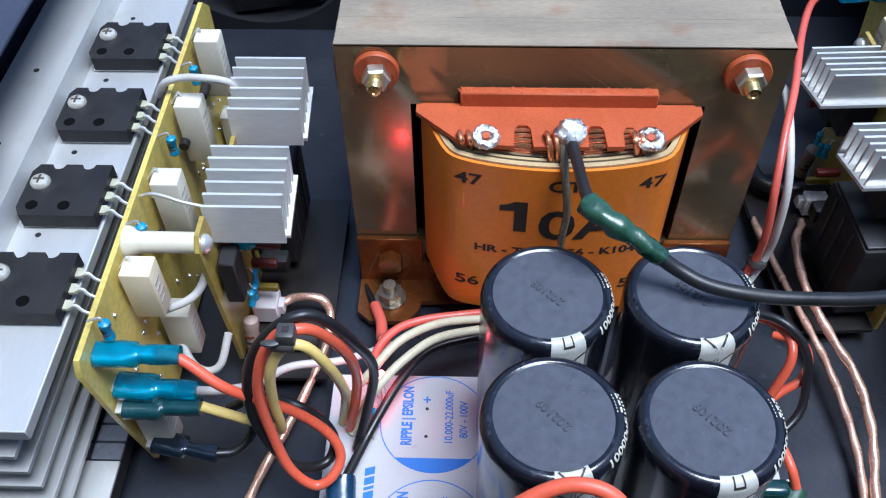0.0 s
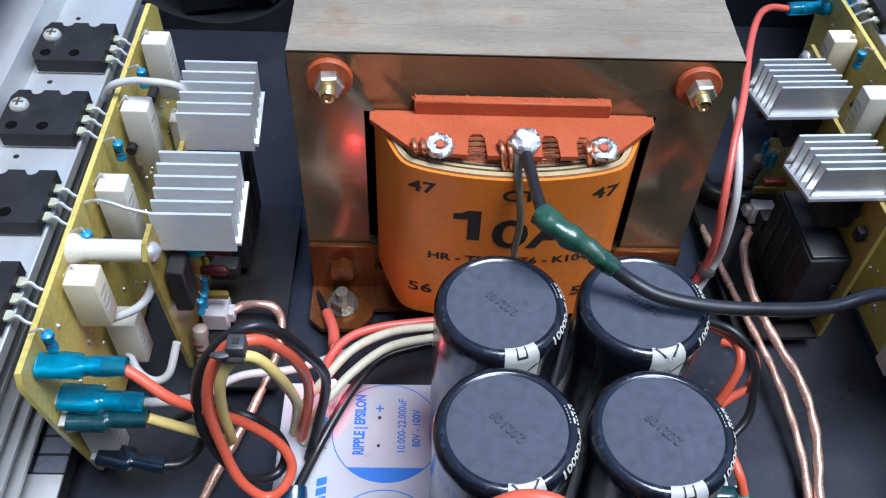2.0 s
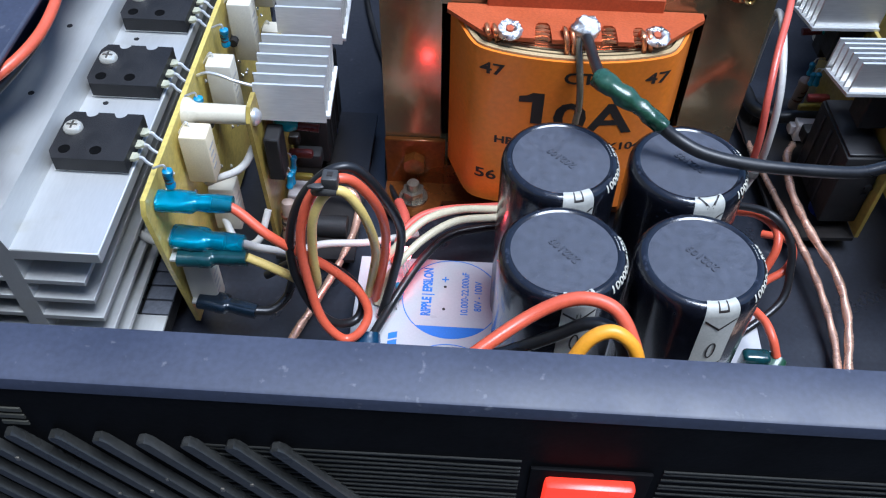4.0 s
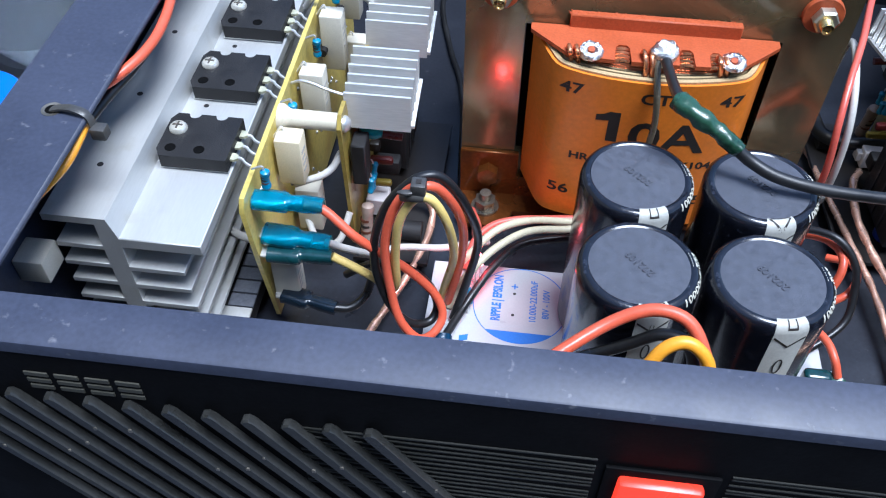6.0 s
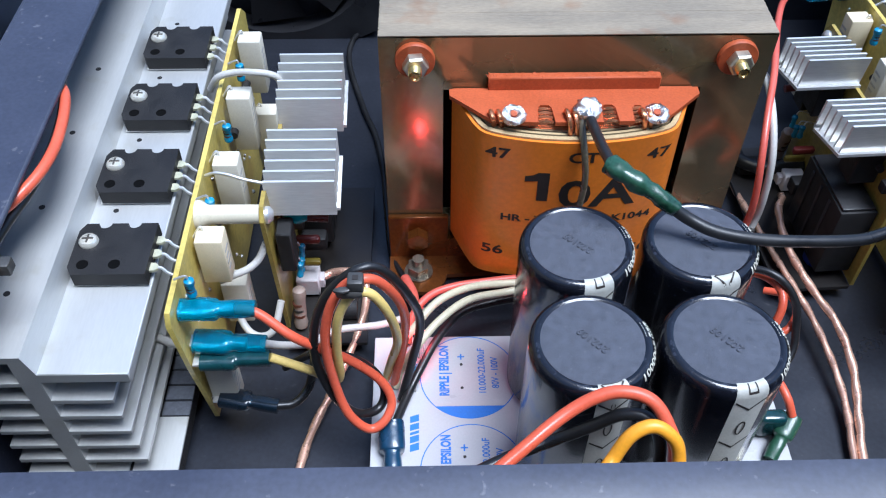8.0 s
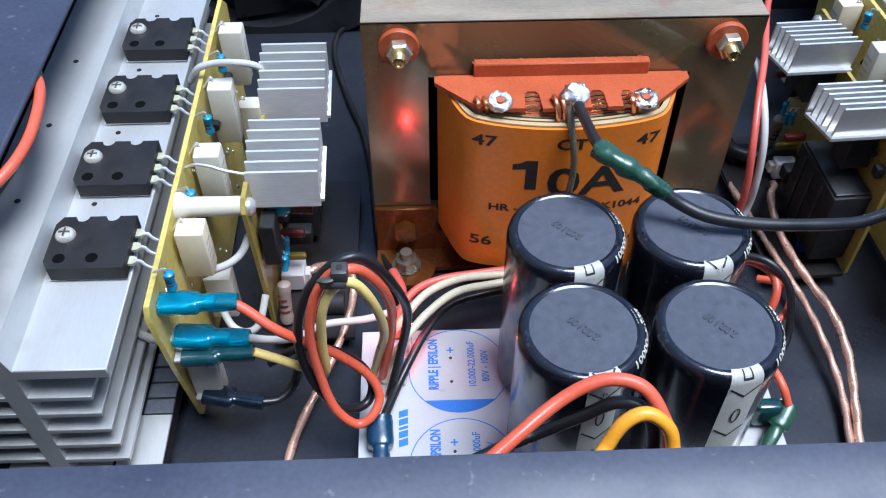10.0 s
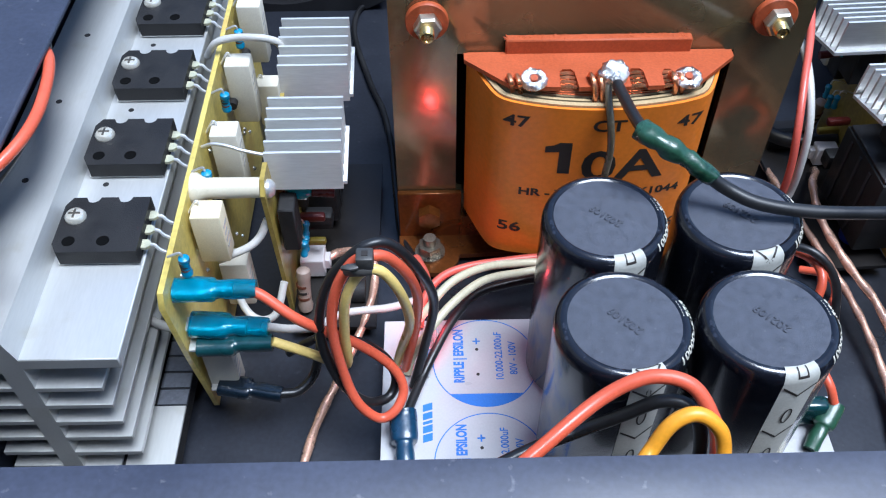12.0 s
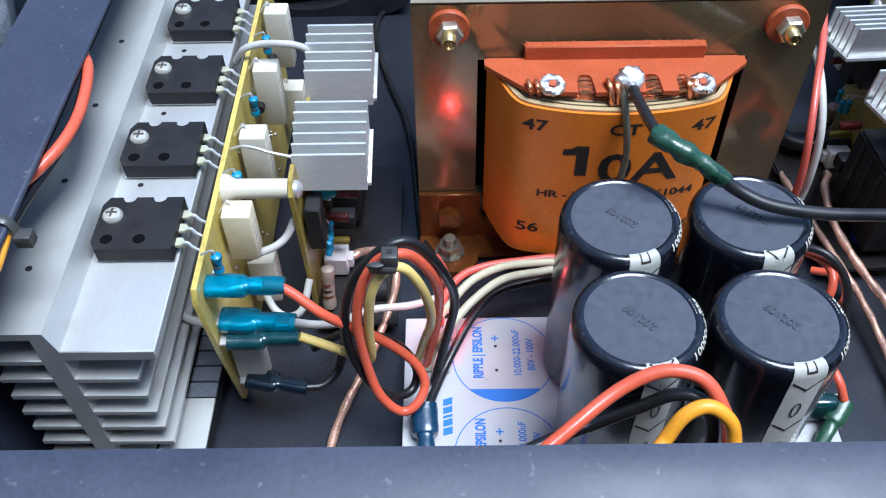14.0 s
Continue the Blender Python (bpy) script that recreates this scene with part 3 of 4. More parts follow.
# ---- capacitors ----
def capacitor(at, top, turn, label, mark):
    x, y = at
    cap = thing("electrolytic_capacitor", (0, 0, 0), label, "capacitor", "filter capacitors")
    prof = [(16.2, 11.6), (16.9, 13), (17.0, top - 4.5), (17.0, top - 3.0), (16.6, top - 1.4), (15.9, top - 0.5), (15.0, top - 0.05), (14.2, top - 0.1), (13.6, top - 0.9)]
    part("sleeve", lathe(bmesh.new(), (0, 0, 0), (0, 0, 1), prof, 56), SLEEVE, cap, "glossy black shrink sleeve", 60)
    part("end_disc", lathe(bmesh.new(), (0, 0, top - 1.2), (0, 0, 1), [(13.9, 0), (13.9, 0.75), (13.4, 0.9), (3, 0.95)], 56), CAP_TOP, cap, "grey textured end disc", 30)
    bm = bmesh.new()
    cols = []
    for i in range(9):
        a = -math.pi / 2 - 0.27 + 0.54 * i / 8
        cols.append([bm.verts.new((r * math.cos(a), r * math.sin(a), z)) for r, z in ((13.9, top - 0.02), (15.0, top + 0.03), (15.95, top - 0.42), (16.68, top - 1.34), (17.1, top - 3.0), (17.1, 13.5))])
    for p, q in zip(cols, cols[1:]):
        for k in range(5):
            bm.faces.new((p[k], q[k], q[k + 1], p[k + 1]))
    stripe = part("polarity_stripe", bm, STRIPE, cap, "cream polarity stripe", 60)

    def on(u, z):
        a = -math.pi / 2 + u / 17.3
        return (17.3 * math.cos(a), 17.3 * math.sin(a), z)
    for k in range(3):
        z = top - 8 - k * 19
        bm = bmesh.new()
        for s in (-1, 1):
            vs = [bm.verts.new(on(u, zz)) for u, zz in ((s * 4.3, z + 4), (s * 4.3, z + 3.2), (0, z - 0.4), (0, z + 0.5))]
            bm.faces.new(vs if s > 0 else vs[::-1])
        part("chevron", bm, BLACK_INK, stripe)
        bm = bmesh.new()
        outer = [(1.3 * math.cos(a), 3.4 * math.sin(a)) for a in [2 * math.pi * i / 20 for i in range(20)]]
        ro = [bm.verts.new(on(u, z - 9 + w)) for u, w in outer]
        ri = [bm.verts.new(on(u * 0.6, z - 9 + w * 0.82)) for u, w in outer]
        for i in range(20):
            bm.faces.new((ro[i], ro[(i + 1) % 20], ri[(i + 1) % 20], ri[i]))
        part("minus_ring", bm, BLACK_INK, stripe)
    def shoulder(r):
        steps = ((13.9, 0.0), (15.0, 0.03), (15.95, -0.42), (16.68, -1.34), (17.1, -3.0), (17.3, -9.0))
        for (r0, z0), (r1, z1) in zip(steps, steps[1:]):
            if r <= r1:
                return top + z0 + (z1 - z0) * max(0.0, r - r0) / (r1 - r0) + 0.07
        return top - 9
    bm = bmesh.new()
    if mark == "V":
        for s in (-1, 1):
            for k in range(8):
                (ua, ra), (ub, rb) = [(s * 0.2 * (1 - f), 14.1 + 2.9 * f) for f in (k / 8, (k + 1) / 8)]
                bm.faces.new([bm.verts.new((r * math.cos(-math.pi / 2 + u), r * math.sin(-math.pi / 2 + u), shoulder(r) + 0.05)) for u, r in ((ua, ra), (ua + 0.03 * s, ra + 0.25), (ub + 0.03 * s, rb + 0.25), (ub, rb))])
    strokes = ((-0.2, 0.2, 14.0, 14.2),) if mark == "V" else ((-0.085, -0.06, 14.2, 16.6), (0.06, 0.085, 14.2, 16.6), (-0.085, 0.085, 16.4, 16.75))
    for u0, u1, r0, r1 in strokes:
        cuts = 5
        for k in range(cuts):
            ra, rb = r0 + (r1 - r0) * k / cuts, r0 + (r1 - r0) * (k + 1) / cuts
            for h in range(4):
                ua, ub = u0 + (u1 - u0) * h / 4, u0 + (u1 - u0) * (h + 1) / 4
                bm.faces.new([bm.verts.new((r * math.cos(-math.pi / 2 + u), r * math.sin(-math.pi / 2 + u), shoulder(r) + 0.05)) for u, r in ((ua, ra), (ub, ra), (ub, rb), (ua, rb))])
    part("shoulder_mark", bm, BLACK_INK, stripe, "", 0)
    # printing on the right-hand shoulder
    for k in range(3):
        a = -0.16 + k * 0.12
        bm = bmesh.new()
        for b0, b1, r0, r1 in ((a, a + 0.03, 14.4, 16.6), (a + 0.06, a + 0.09, 14.4, 16.6), (a, a + 0.09, 15.3, 15.8)):
            bm.faces.new([bm.verts.new((r * math.cos(b), r * math.sin(b), shoulder(r))) for b, r in ((b0, r0), (b1, r0), (b1, r1), (b0, r1))])
        part("emblem_bar", bm, GREY_INK, cap, "", 0)
    bm = letters("10000uF", 3.4, None, bold=0.08)
    for v in bm.verts:
        a = -0.62 + v.co.x * 1.15 / 16.8
        r = 16.55 - v.co.y * 0.42
        v.co = Vector((r * math.cos(a), r * math.sin(a), shoulder(r) + 0.05))
    part("lettering", bm, GREY_INK, cap, "cream printed lettering", 0)
    # embossed code on the disc
    bm = letters("202109", 3.3, None, bold=0.03)
    grown = bmesh.ops.extrude_face_region(bm, geom=bm.faces[:])
    for v in [g for g in grown["geom"] if isinstance(g, bmesh.types.BMVert)]:
        v.co.z += 0.45
    bmesh.ops.rotate(bm, verts=bm.verts, cent=(0, 0, 0), matrix=Matrix.Rotation(radians(121), 3, "Z"))
    bmesh.ops.translate(bm, verts=bm.verts, vec=(0, 0, top - 0.4))
    part("embossed_code", bm, CAP_TOP, cap, "embossed date code", 0)
    cap.matrix_basis = Matrix.Translation(Vector((x, y, 0)) * MM) @ Matrix.Rotation(radians(turn), 4, "Z")
    return cap


for at, top, turn, mark, word in (((-5.5, -56.8), 80.5, 16, "U", "beside the coil"), ((31, -56), 80.5, 14, "V", "under the black cable"), ((-5.8, -91.8), 80.5, 13, "V", "behind the front wires"), ((29.8, -92), 80.5, 12, "U", "at the board's corner")):
    capacitor(at, top, turn, "tall black electrolytic capacitor with a cream stripe " + word, mark)

# ---- filter board ----
psu = thing("filter_board", (-8, -78, 8), "white lacquered capacitor board with blue printed circles", "circuit board")
part("board", new_box((-69, -122, 8.4), (69, -37.6, 10), 0.2), PCB_WHITE, psu)


def flat(name, bm, material=BLUE_INK):
    return part(name, bm, material, psu, "", 0)


for cy in (-55, -91.5):
    bm = bmesh.new()
    ro = [bm.verts.new((-35.5 + 17.2 * math.cos(2 * math.pi * i / 64), cy + 17.2 * math.sin(2 * math.pi * i / 64), 10.06)) for i in range(64)]
    ri = [bm.verts.new((-35.5 + 16.85 * math.cos(2 * math.pi * i / 64), cy + 16.85 * math.sin(2 * math.pi * i / 64), 10.06)) for i in range(64)]
    for i in range(64):
        bm.faces.new((ro[i], ro[(i + 1) % 64], ri[(i + 1) % 64], ri[i]))
    flat("circle", bm)
    bm = bmesh.new()
    a0 = math.asin(12.2 / 17)
    bm.faces.new([bm.verts.new((-35.5 + 17 * math.cos(a), cy + 17 * math.sin(a), 10.08)) for a in [-math.pi + a0 + (math.pi - 2 * a0) * k / 20 for k in range(21)]])
    flat("blue_segment", bm)
    for text, x, y, size, squeeze in (("RIPPLE | EPSILON", -44.0, cy + 2.6, 4.5, 0.63), ("+", -37.8, cy + 8.3, 5, 1), ("10.000-22.000uF", -30.8, cy + 2.2, 3.5, 0.82), ("80V - 100V", -26.2, cy + 1.4, 3.5, 0.82)):
        bm = letters(text, size, bold=0.2 if size == 4.5 else 0.06)
        for v in bm.verts:
            v.co = Vector((x - v.co.y, y + v.co.x * squeeze, 10.07))
        flat("lettering", bm)
    for y in (cy + 5.0, cy - 4.8):
        flat("hole", new_rod((-38, y, 10.0), (-38, y, 10.1), 0.55, seg=12), BLACK_INK)
for k, (a, b) in enumerate(((0, 2.6), (3.2, 5.6), (6.2, 7.2), (7.9, 10.2), (10.9, 13.4))):
    bm = bmesh.new()
    prism(bm, [(-56.0, -84.5 + a), (-53.0, -83.6 + a), (-53.0, -83.6 + b), (-56.0, -84.5 + b)], "z", 10.02, 10.1)
    flat("emblem_bar", bm)

# ---- main heat sinks ----
def heat_sink():
    hs = thing("heat_sink", (-152, 8, 0), "finned extruded aluminium heat sink with a flat mounting ledge", "heat sink", "main heat sinks")
    y0, y1 = -94.0, 112.0
    bm = bmesh.new()
    prism(bm, [(-176, 79), (-156.6, 79), (-154.6, 71.2), (-155, 8), (-160.5, 8), (-160.5, 76.4), (-176, 76.4)], "y", y0, y1)
    part("web", bm, ALU, hs, "plain aluminium web and flange")
    part("ledge", new_box((-155.2, y0, 67.2), (-130, y1, 71.2), 0.3), ALU, hs)
    for z, tip in ((58.6, -137.6), (50.4, -137.2), (42, -136.8), (33.8, -136.5), (25.4, -136)):
        part("fin", new_box((-155.2, y0, z - 1.8), (tip, y1, z), 0.12), ALU, hs)
    for z in (67.2, 59, 50.8, 42.6, 34.4, 26.2, 18):
        part("fin", new_box((-175, y0, z - 1.8), (-160.3, y1, z), 0.12), ALU, hs)
    part("base_tray", new_box((-155.2, y0, 8), (-129.4, y1, 15.6), 0.2), EPOXY, hs, "black tray under the slotted plate")
    part("base_plate", new_box((-155.2, y0, 15.4), (-144.4, y1, 16.5), 0.15), ALU, hs, "plain aluminium base plate")
    part("base_plate", new_box((-143.2, y0, 15.4), (-128.9, -73.6, 16.5), 0.15), ALU, hs, "plain aluminium base plate")
    for i in range(30):
        y = -72.6 + i * 6.15
        part("grille_cell", new_box((-143.2, y, 15.4), (-139.2, y + 5.0, 16.5)), GRILLE, hs)
        part("grille_cell", new_box((-137.9, y - 0.5, 15.4), (-128.9, y + 4.8, 16.5)), GRILLE, hs)
    for y in (-32, 2, 37, 72):
        part("tapped_hole", new_rod((-147.5, y, 71.1), (-147.5, y, 71.3), 0.9, seg=10), EPOXY, hs)
        part("tapped_hole", new_rod((-166.5, y - 40, 78.9), (-166.5, y - 40, 79.1), 1.0, seg=10), EPOXY, hs)
    return hs


def power_transistor(y):
    q = thing("power_transistor", (-142, y, 71.3), "black epoxy power transistor screwed to the aluminium ledge", "transistor", "power transistors")
    yc = y - 2.6
    out = []
    x0, x1, ya, yb = -153.6, -130.6, yc - 10.2, yc + 10.2
    out = [(x0, ya + 3), (x0 + 1.6, ya), (x1, ya), (x1, yb)]
    for cx in (-137.6, -146.4):
        out += [(cx + 2 * math.cos(a), yb - 2 * math.sin(a)) for a in [math.pi * k / 8 for k in range(9)]]
    out += [(x0 + 1.6, yb), (x0, yb - 3)]
    bm = bmesh.new()
    prism(bm, out, "z", 72.2, 77.0)
    body = part("body", bm, EPOXY, q)
    part("tab", new_box((x0 + 0.8, ya + 0.6, 71.3), (x1 - 0.6, yb - 2.6, 72.2)), TIN, q)
    # Raised black discs paint the shade of the moulding dimples; nothing is recessed.
    for x, yy in ((-149.4, yc - 6.3), (-140.2, yc - 6.3)):
        part("dimple", lathe(bmesh.new(), (x, yy, 77.0), (0, 0, 1), [(1.75, 0.0), (1.75, 0.14), (1.6, 0.18), (1.3, 0.06), (0.7, 0.04)], 18), RECESS_SHADE, q, "round moulding dimple with its shade painted black")
    bm = lathe(bmesh.new(), (-149.6, y, 77), (0, 0, 1), [(2.9, 0), (2.9, 0.7), (2.3, 1.5), (0.9, 1.7)], 20)
    screw = part("screw", bm, SCREW, q, "bright cross-head screw")
    bm = new_box((-151.2, y - 0.3, 78.5), (-148, y + 0.3, 78.85))
    box(bm, (-149.9, y - 1.6, 78.5), (-149.3, y + 1.6, 78.84))
    part("cross_slot", bm, DULL_STEEL, screw)
    for k in (-1, 0, 1):
        yy = yc + k * 5.4
        bm = new_tube([(-128.4, yy, 74.2), (-127.2, yy - 0.1, 74.0), (-125.8, yy - 0.6, 72.6), (-122.4, yy - 0.8, 70.5)], 0.5, seg=6, steps=4)
        leg = part("leg", bm, TIN, q)
        bm = bmesh.new()
        prism(bm, [(-131, yy - 1.5), (-129.2, yy - 1.5), (-128.2, yy - 0.6), (-128.2, yy + 0.6), (-129.2, yy + 1.5), (-131, yy + 1.5)], "z", 73.8, 74.7)
        part("leg_shoulder", bm, LEG_TIN, leg, "yellowish tinned shoulder")
    return q


def amplifier_board():
    b = thing("amplifier_board", (-123, 0, 2), "upright yellowish amplifier circuit board with white cement resistors", "circuit board", "amplifier boards")
    bm = bmesh.new()
    prism(bm, [(-77, 69), (-75, 73), (76, 75.5), (82, 70), (82, 4), (-66, 4), (-73, 41)], "x", -123.8, -122.2)
    part("board", bm, PCB, b, "yellow phenolic board with solder spots")
    bm = bmesh.new()
    for i in range(46):
        y, z = random.uniform(-72, 74), random.uniform(12, 67)
        rod(bm, (-122.3, y, z), (-121.5, y, z), 0.9, 0.4, seg=8)
    tagged(part("solder_spots", bm, SOLDER, b), kind="stuff")
    for y, z, m, tall, x0, wx in ((58.6, 76.5, CERAMIC, 24, -120.4, 8.6), (27, 74.5, CERAMIC, 24, -120.4, 8.6), (-6, 72.8, CERAMIC, 24, -120.4, 8.6), (-39.3, 71.3, CERAMIC_CREAM, 19, -121, 8.8), (-30, 40, CERAMIC, 20, -120, 9), (-62, 37, CERAMIC, 20, -121, 9), (66, 36, CERAMIC, 20, -121, 9)):
        r = part("cement_resistor", new_box((x0, y - 7.2, z - tall), (x0 + wx, y + 0.4, z), 0.7, 2), m, b, "cream cement block resistor" if m is CERAMIC_CREAM else "white cement block resistor")
        part("lead", new_tube([(-118.5, y - 2, z - 0.3), (-119.5, y - 1.6, z + 1.4), (-122.2, y - 2.4, z - 2.5)], 0.4, seg=6, steps=4), TIN, r)
        bm = bmesh.new()
        for k in range(4):
            box(bm, (x0 + wx - 0.05, y - 6, z - 5 - 2.6 * k), (x0 + wx + 0.08, y - 2 - (k % 2), z - 6 - 2.6 * k))
        part("print_bar", bm, FAINT_INK, r)
    for y, z in ((-65, 76), (-30, 74), (6.5, 74), (40, 75)):
        r = part("small_resistor", lathe(bmesh.new(), (-118.4, y, z - 7.5), (0.05, 0, 1), [(0.7, 0), (1.5, 0.5), (1.6, 1.6), (1.25, 2.4), (1.25, 5), (1.6, 5.8), (1.5, 7), (0.6, 7.5)], 14), BLUE_PART, b, "blue banded resistor")
        for k, m in enumerate((BAND, BLACK_INK, BAND)):
            part("band", new_rod((-118.4, y, z - 5 + k * 1.3), (-118.4, y, z - 4.5 + k * 1.3), 1.38, seg=14), m, r)
        part("lead", new_tube([(-118.3, y, z - 0.2), (-118.8, y, z + 1.5), (-122.2, y, z)], 0.35, seg=6, steps=4), TIN, r)
    for y, z in ((20, 60), (-20, 56), (48, 58)):
        part("diode", new_rod((-119.5, y - 3, z), (-119.5, y + 3, z), 1.6), EPOXY, b)
    # nylon spacer to the driver board
    bm = lathe(bmesh.new(), (-122.2, -33, 70), (1, 0, 0), [(4.8, 0), (4.8, 1.4), (4.0, 2.6), (3.2, 4.5), (3.1, 20)], 20)
    part("nylon_spacer", bm, NYLON, b, "ivory nylon spacer")
    return b


def small_sink(b, y0, y1, z0, z1):
    """A little finned sink: y0, z0 at the front, y1, z1 at the back."""
    drop = (z1 - z0) / (y1 - y0)
    bm = bmesh.new()
    box(bm, (-102.4, y0, z0 - 13.4), (-78.0, y1 + 0.5, z0 - 12.2))
    for v in bm.verts:
        v.co.z += (v.co.y - y0) * drop
    sink = part("small_heat_sink", bm, ALU_FIN, b, "small finned aluminium heat sink")
    for i in range(6):
        y = y0 + (y1 - y0) * i / 5
        z = z0 + (y - y0) * drop
        bm = new_box((-102.6 + 0.8 * random.random(), y - 0.45, z - (13.4 if i == 0 else 12.6)), (-79.0, y + 0.45, z))
        for v in bm.verts:
            v.co.y += (v.co.z - z) * 0.12
        part("fin", bm, ALU_FIN, sink)


def driver_board():
    b = thing("driver_board", (-101, 0, 6), "upright driver circuit board carrying two small finned heat sinks", "circuit board", "driver boards")
    bm = bmesh.new()
    prism(bm, [(-37, 70), (-34, 74), (-26.5, 74), (-25, 66), (44, 68), (44, 8), (-31, 8)], "x", -102, -100.6)
    part("board", bm, PCB_DRIVER, b, "yellow phenolic board")
    small_sink(b, -23.8, -3.6, 75.4, 79.8)
    small_sink(b, 16.4, 36, 77.2, 81.8)
    for y in (-12, 26):
        part("driver_transistor", new_box((-100, y - 5, 50), (-90, y + 5, 66), 0.5), EPOXY, b)
    part("output_transistor", new_box((-99.5, -31.5, 40), (-94.3, -23, 58.5), 0.5), EPOXY, b, "black epoxy package")
    part("lower_board", new_box((-100.6, -38, 6), (-72, 44, 7.6)), PCB_DARK, b, "dark lower board")
    part("fixing_screw", lathe(bmesh.new(), (-100.6, -32.5, 69), (1, 0, 0), [(2.9, 0), (2.9, 1), (1.8, 2.2), (0.5, 2.4)], 14), TIN, b)
    r = part("power_resistor", lathe(bmesh.new(), (-96.5, -31, 8), (0.04, 0.2, 1), [(1, 0), (2.3, 1), (2.6, 3), (2.2, 5), (2.2, 14), (2.6, 16), (2.3, 18), (0.8, 19)], 16), BEIGE_PART, b, "beige banded resistor")
    for k, m in enumerate((BAND, BLACK_INK, BAND)):
        part("band", new_rod((-96.4, -29.8 + 0.5 * k, 14 + k * 2.6), (-96.4, -29.6 + 0.5 * k, 15 + k * 2.6), 2.35), m, r)
    for y, z, m, nm, w in ((-8, 32, RED_PART, "film_capacitor", 1.9), (-12, 24, YELLOW_PART, "film_capacitor", 1.7), (2, 22, EPOXY, "film_capacitor", 4)):
        part(nm, new_box((-98, y - w, z - w), (-90 + w / 2, y + w * 0.5, z + w * 0.6), 0.9, 2), m, b, "small moulded component")
    for y, z in ((-25, 30), (-21, 28), (-17, 31)):
        r = part("trim_resistor", lathe(bmesh.new(), (-95, y, z), (0.1, 0.1, 1), [(0.5, 0), (1.2, 0.5), (1.3, 1.4), (1.0, 2), (1.0, 4.6), (1.3, 5.4), (1.2, 6.2), (0.4, 6.8)], 12), BLUE_PART, b, "small blue resistor")
        part("lead", new_tube([(-95, y, z + 6.6), (-96, y, z + 8.4), (-100.6, y, z + 7)], 0.3, seg=6, steps=4), TIN, r)
    seeds = random.Random(5)
    for k in range(16):
        y, z = seeds.uniform(-4, 40), seeds.uniform(14, 60)
        if k % 2:
            part("diode", new_rod((-98.6, y - 3, z), (-98.6, y + 3, z), seeds.uniform(1.1, 1.9), seg=12), EPOXY, b)
        else:
            w = seeds.uniform(1.8, 3.6)
            part("disc_capacitor", new_box((-100.4, y - w, z - w), (-100.4 + seeds.uniform(2, 4.5), y + w * 0.6, z + w), 0.8, 2), seeds.choice((EPOXY, BAND, PCB_DARK)), b)
    part("electrolytic", lathe(bmesh.new(), (-92, 30, 8), (0, 0, 1), [(4.6, 0), (5, 0.6), (5, 15), (4.5, 16), (4, 15.6)], 20), DARK_BLUE, b, "small blue electrolytic capacitor")
    part("terminal_tab", new_box((-92, 8, 30), (-91.2, 15, 42), 0.3), TIN, b, "flat blade terminal")
    c = part("plug_housing", new_box((-99, -16.5, 9), (-90.5, -8, 17.4), 0.4), WHITE_PLASTIC, b, "white plastic plug")
    t = part("tantalum_capacitor", lathe(bmesh.new(), (-98.5, -20, 56), (1, 0, -0.1), [(0.6, 0), (2.2, 1), (2.7, 3), (2.5, 6), (1.4, 8.2), (0.4, 8.8)], 16), TEAL_BRIGHT, b, "bright teal dipped capacitor")
    part("glass_diode", new_rod((-90, -20, 55), (-83, -20, 54.4), 1.5, seg=12), RED_PART, b, "reddish glass diode")
    part("plug_notch", new_box((-91.5, -14.5, 11), (-88.6, -10, 15.5), 0.3), WHITE_PLASTIC, c)
    # Added black block: stands in for the shade over the far driver board.
    shade_block = part("shade_block", new_box((-100.4, 8, 12), (-86.5, 40, 44), 0.8, 2), EPOXY, b, "black block added in place of shade on the far driver board")
    part("shade_block_lid", new_box((-99.6, 9, 43.9), (-87.2, 39, 45.2), 0.5, 2), BLACK_PLASTIC, shade_block)
    for y in (14, 22, 30):
        part("rib", new_box((-86.6, y, 14), (-86.0, y + 1.6, 42), 0.2), BLACK_PLASTIC, shade_block)
    part("lower_capacitor", new_rod((-88, -24, 10), (-76, -24, 10), 4.2, seg=20), EPOXY, b, "black lying capacitor")
    return b


TURN_ROUND = Matrix.Translation((0.0975, 0.0262, 0)) @ Matrix.Rotation(radians(183), 4, "Z") @ Matrix.Translation((0.0866, -0.0028, 0))
modules = [heat_sink(), amplifier_board(), driver_board()] + [power_transistor(y) for y in (-50.8, -16.9, 18.4, 53.9)]
for ob in modules:
    far = copy_thing(ob, TURN_ROUND @ ob.matrix_basis)
    for child in list(far.children):
        if child.name.startswith("nylon_spacer"):
            bpy.data.objects.remove(child)


# ---- wires and connectors ----
def wire(name, pts, r, material, label, category="wire", group="", **more):
    base = min(pts, key=lambda p: p[2])
    return solid(name, new_tube(pts, r, **more), material, base, label, category, group, smooth=60)


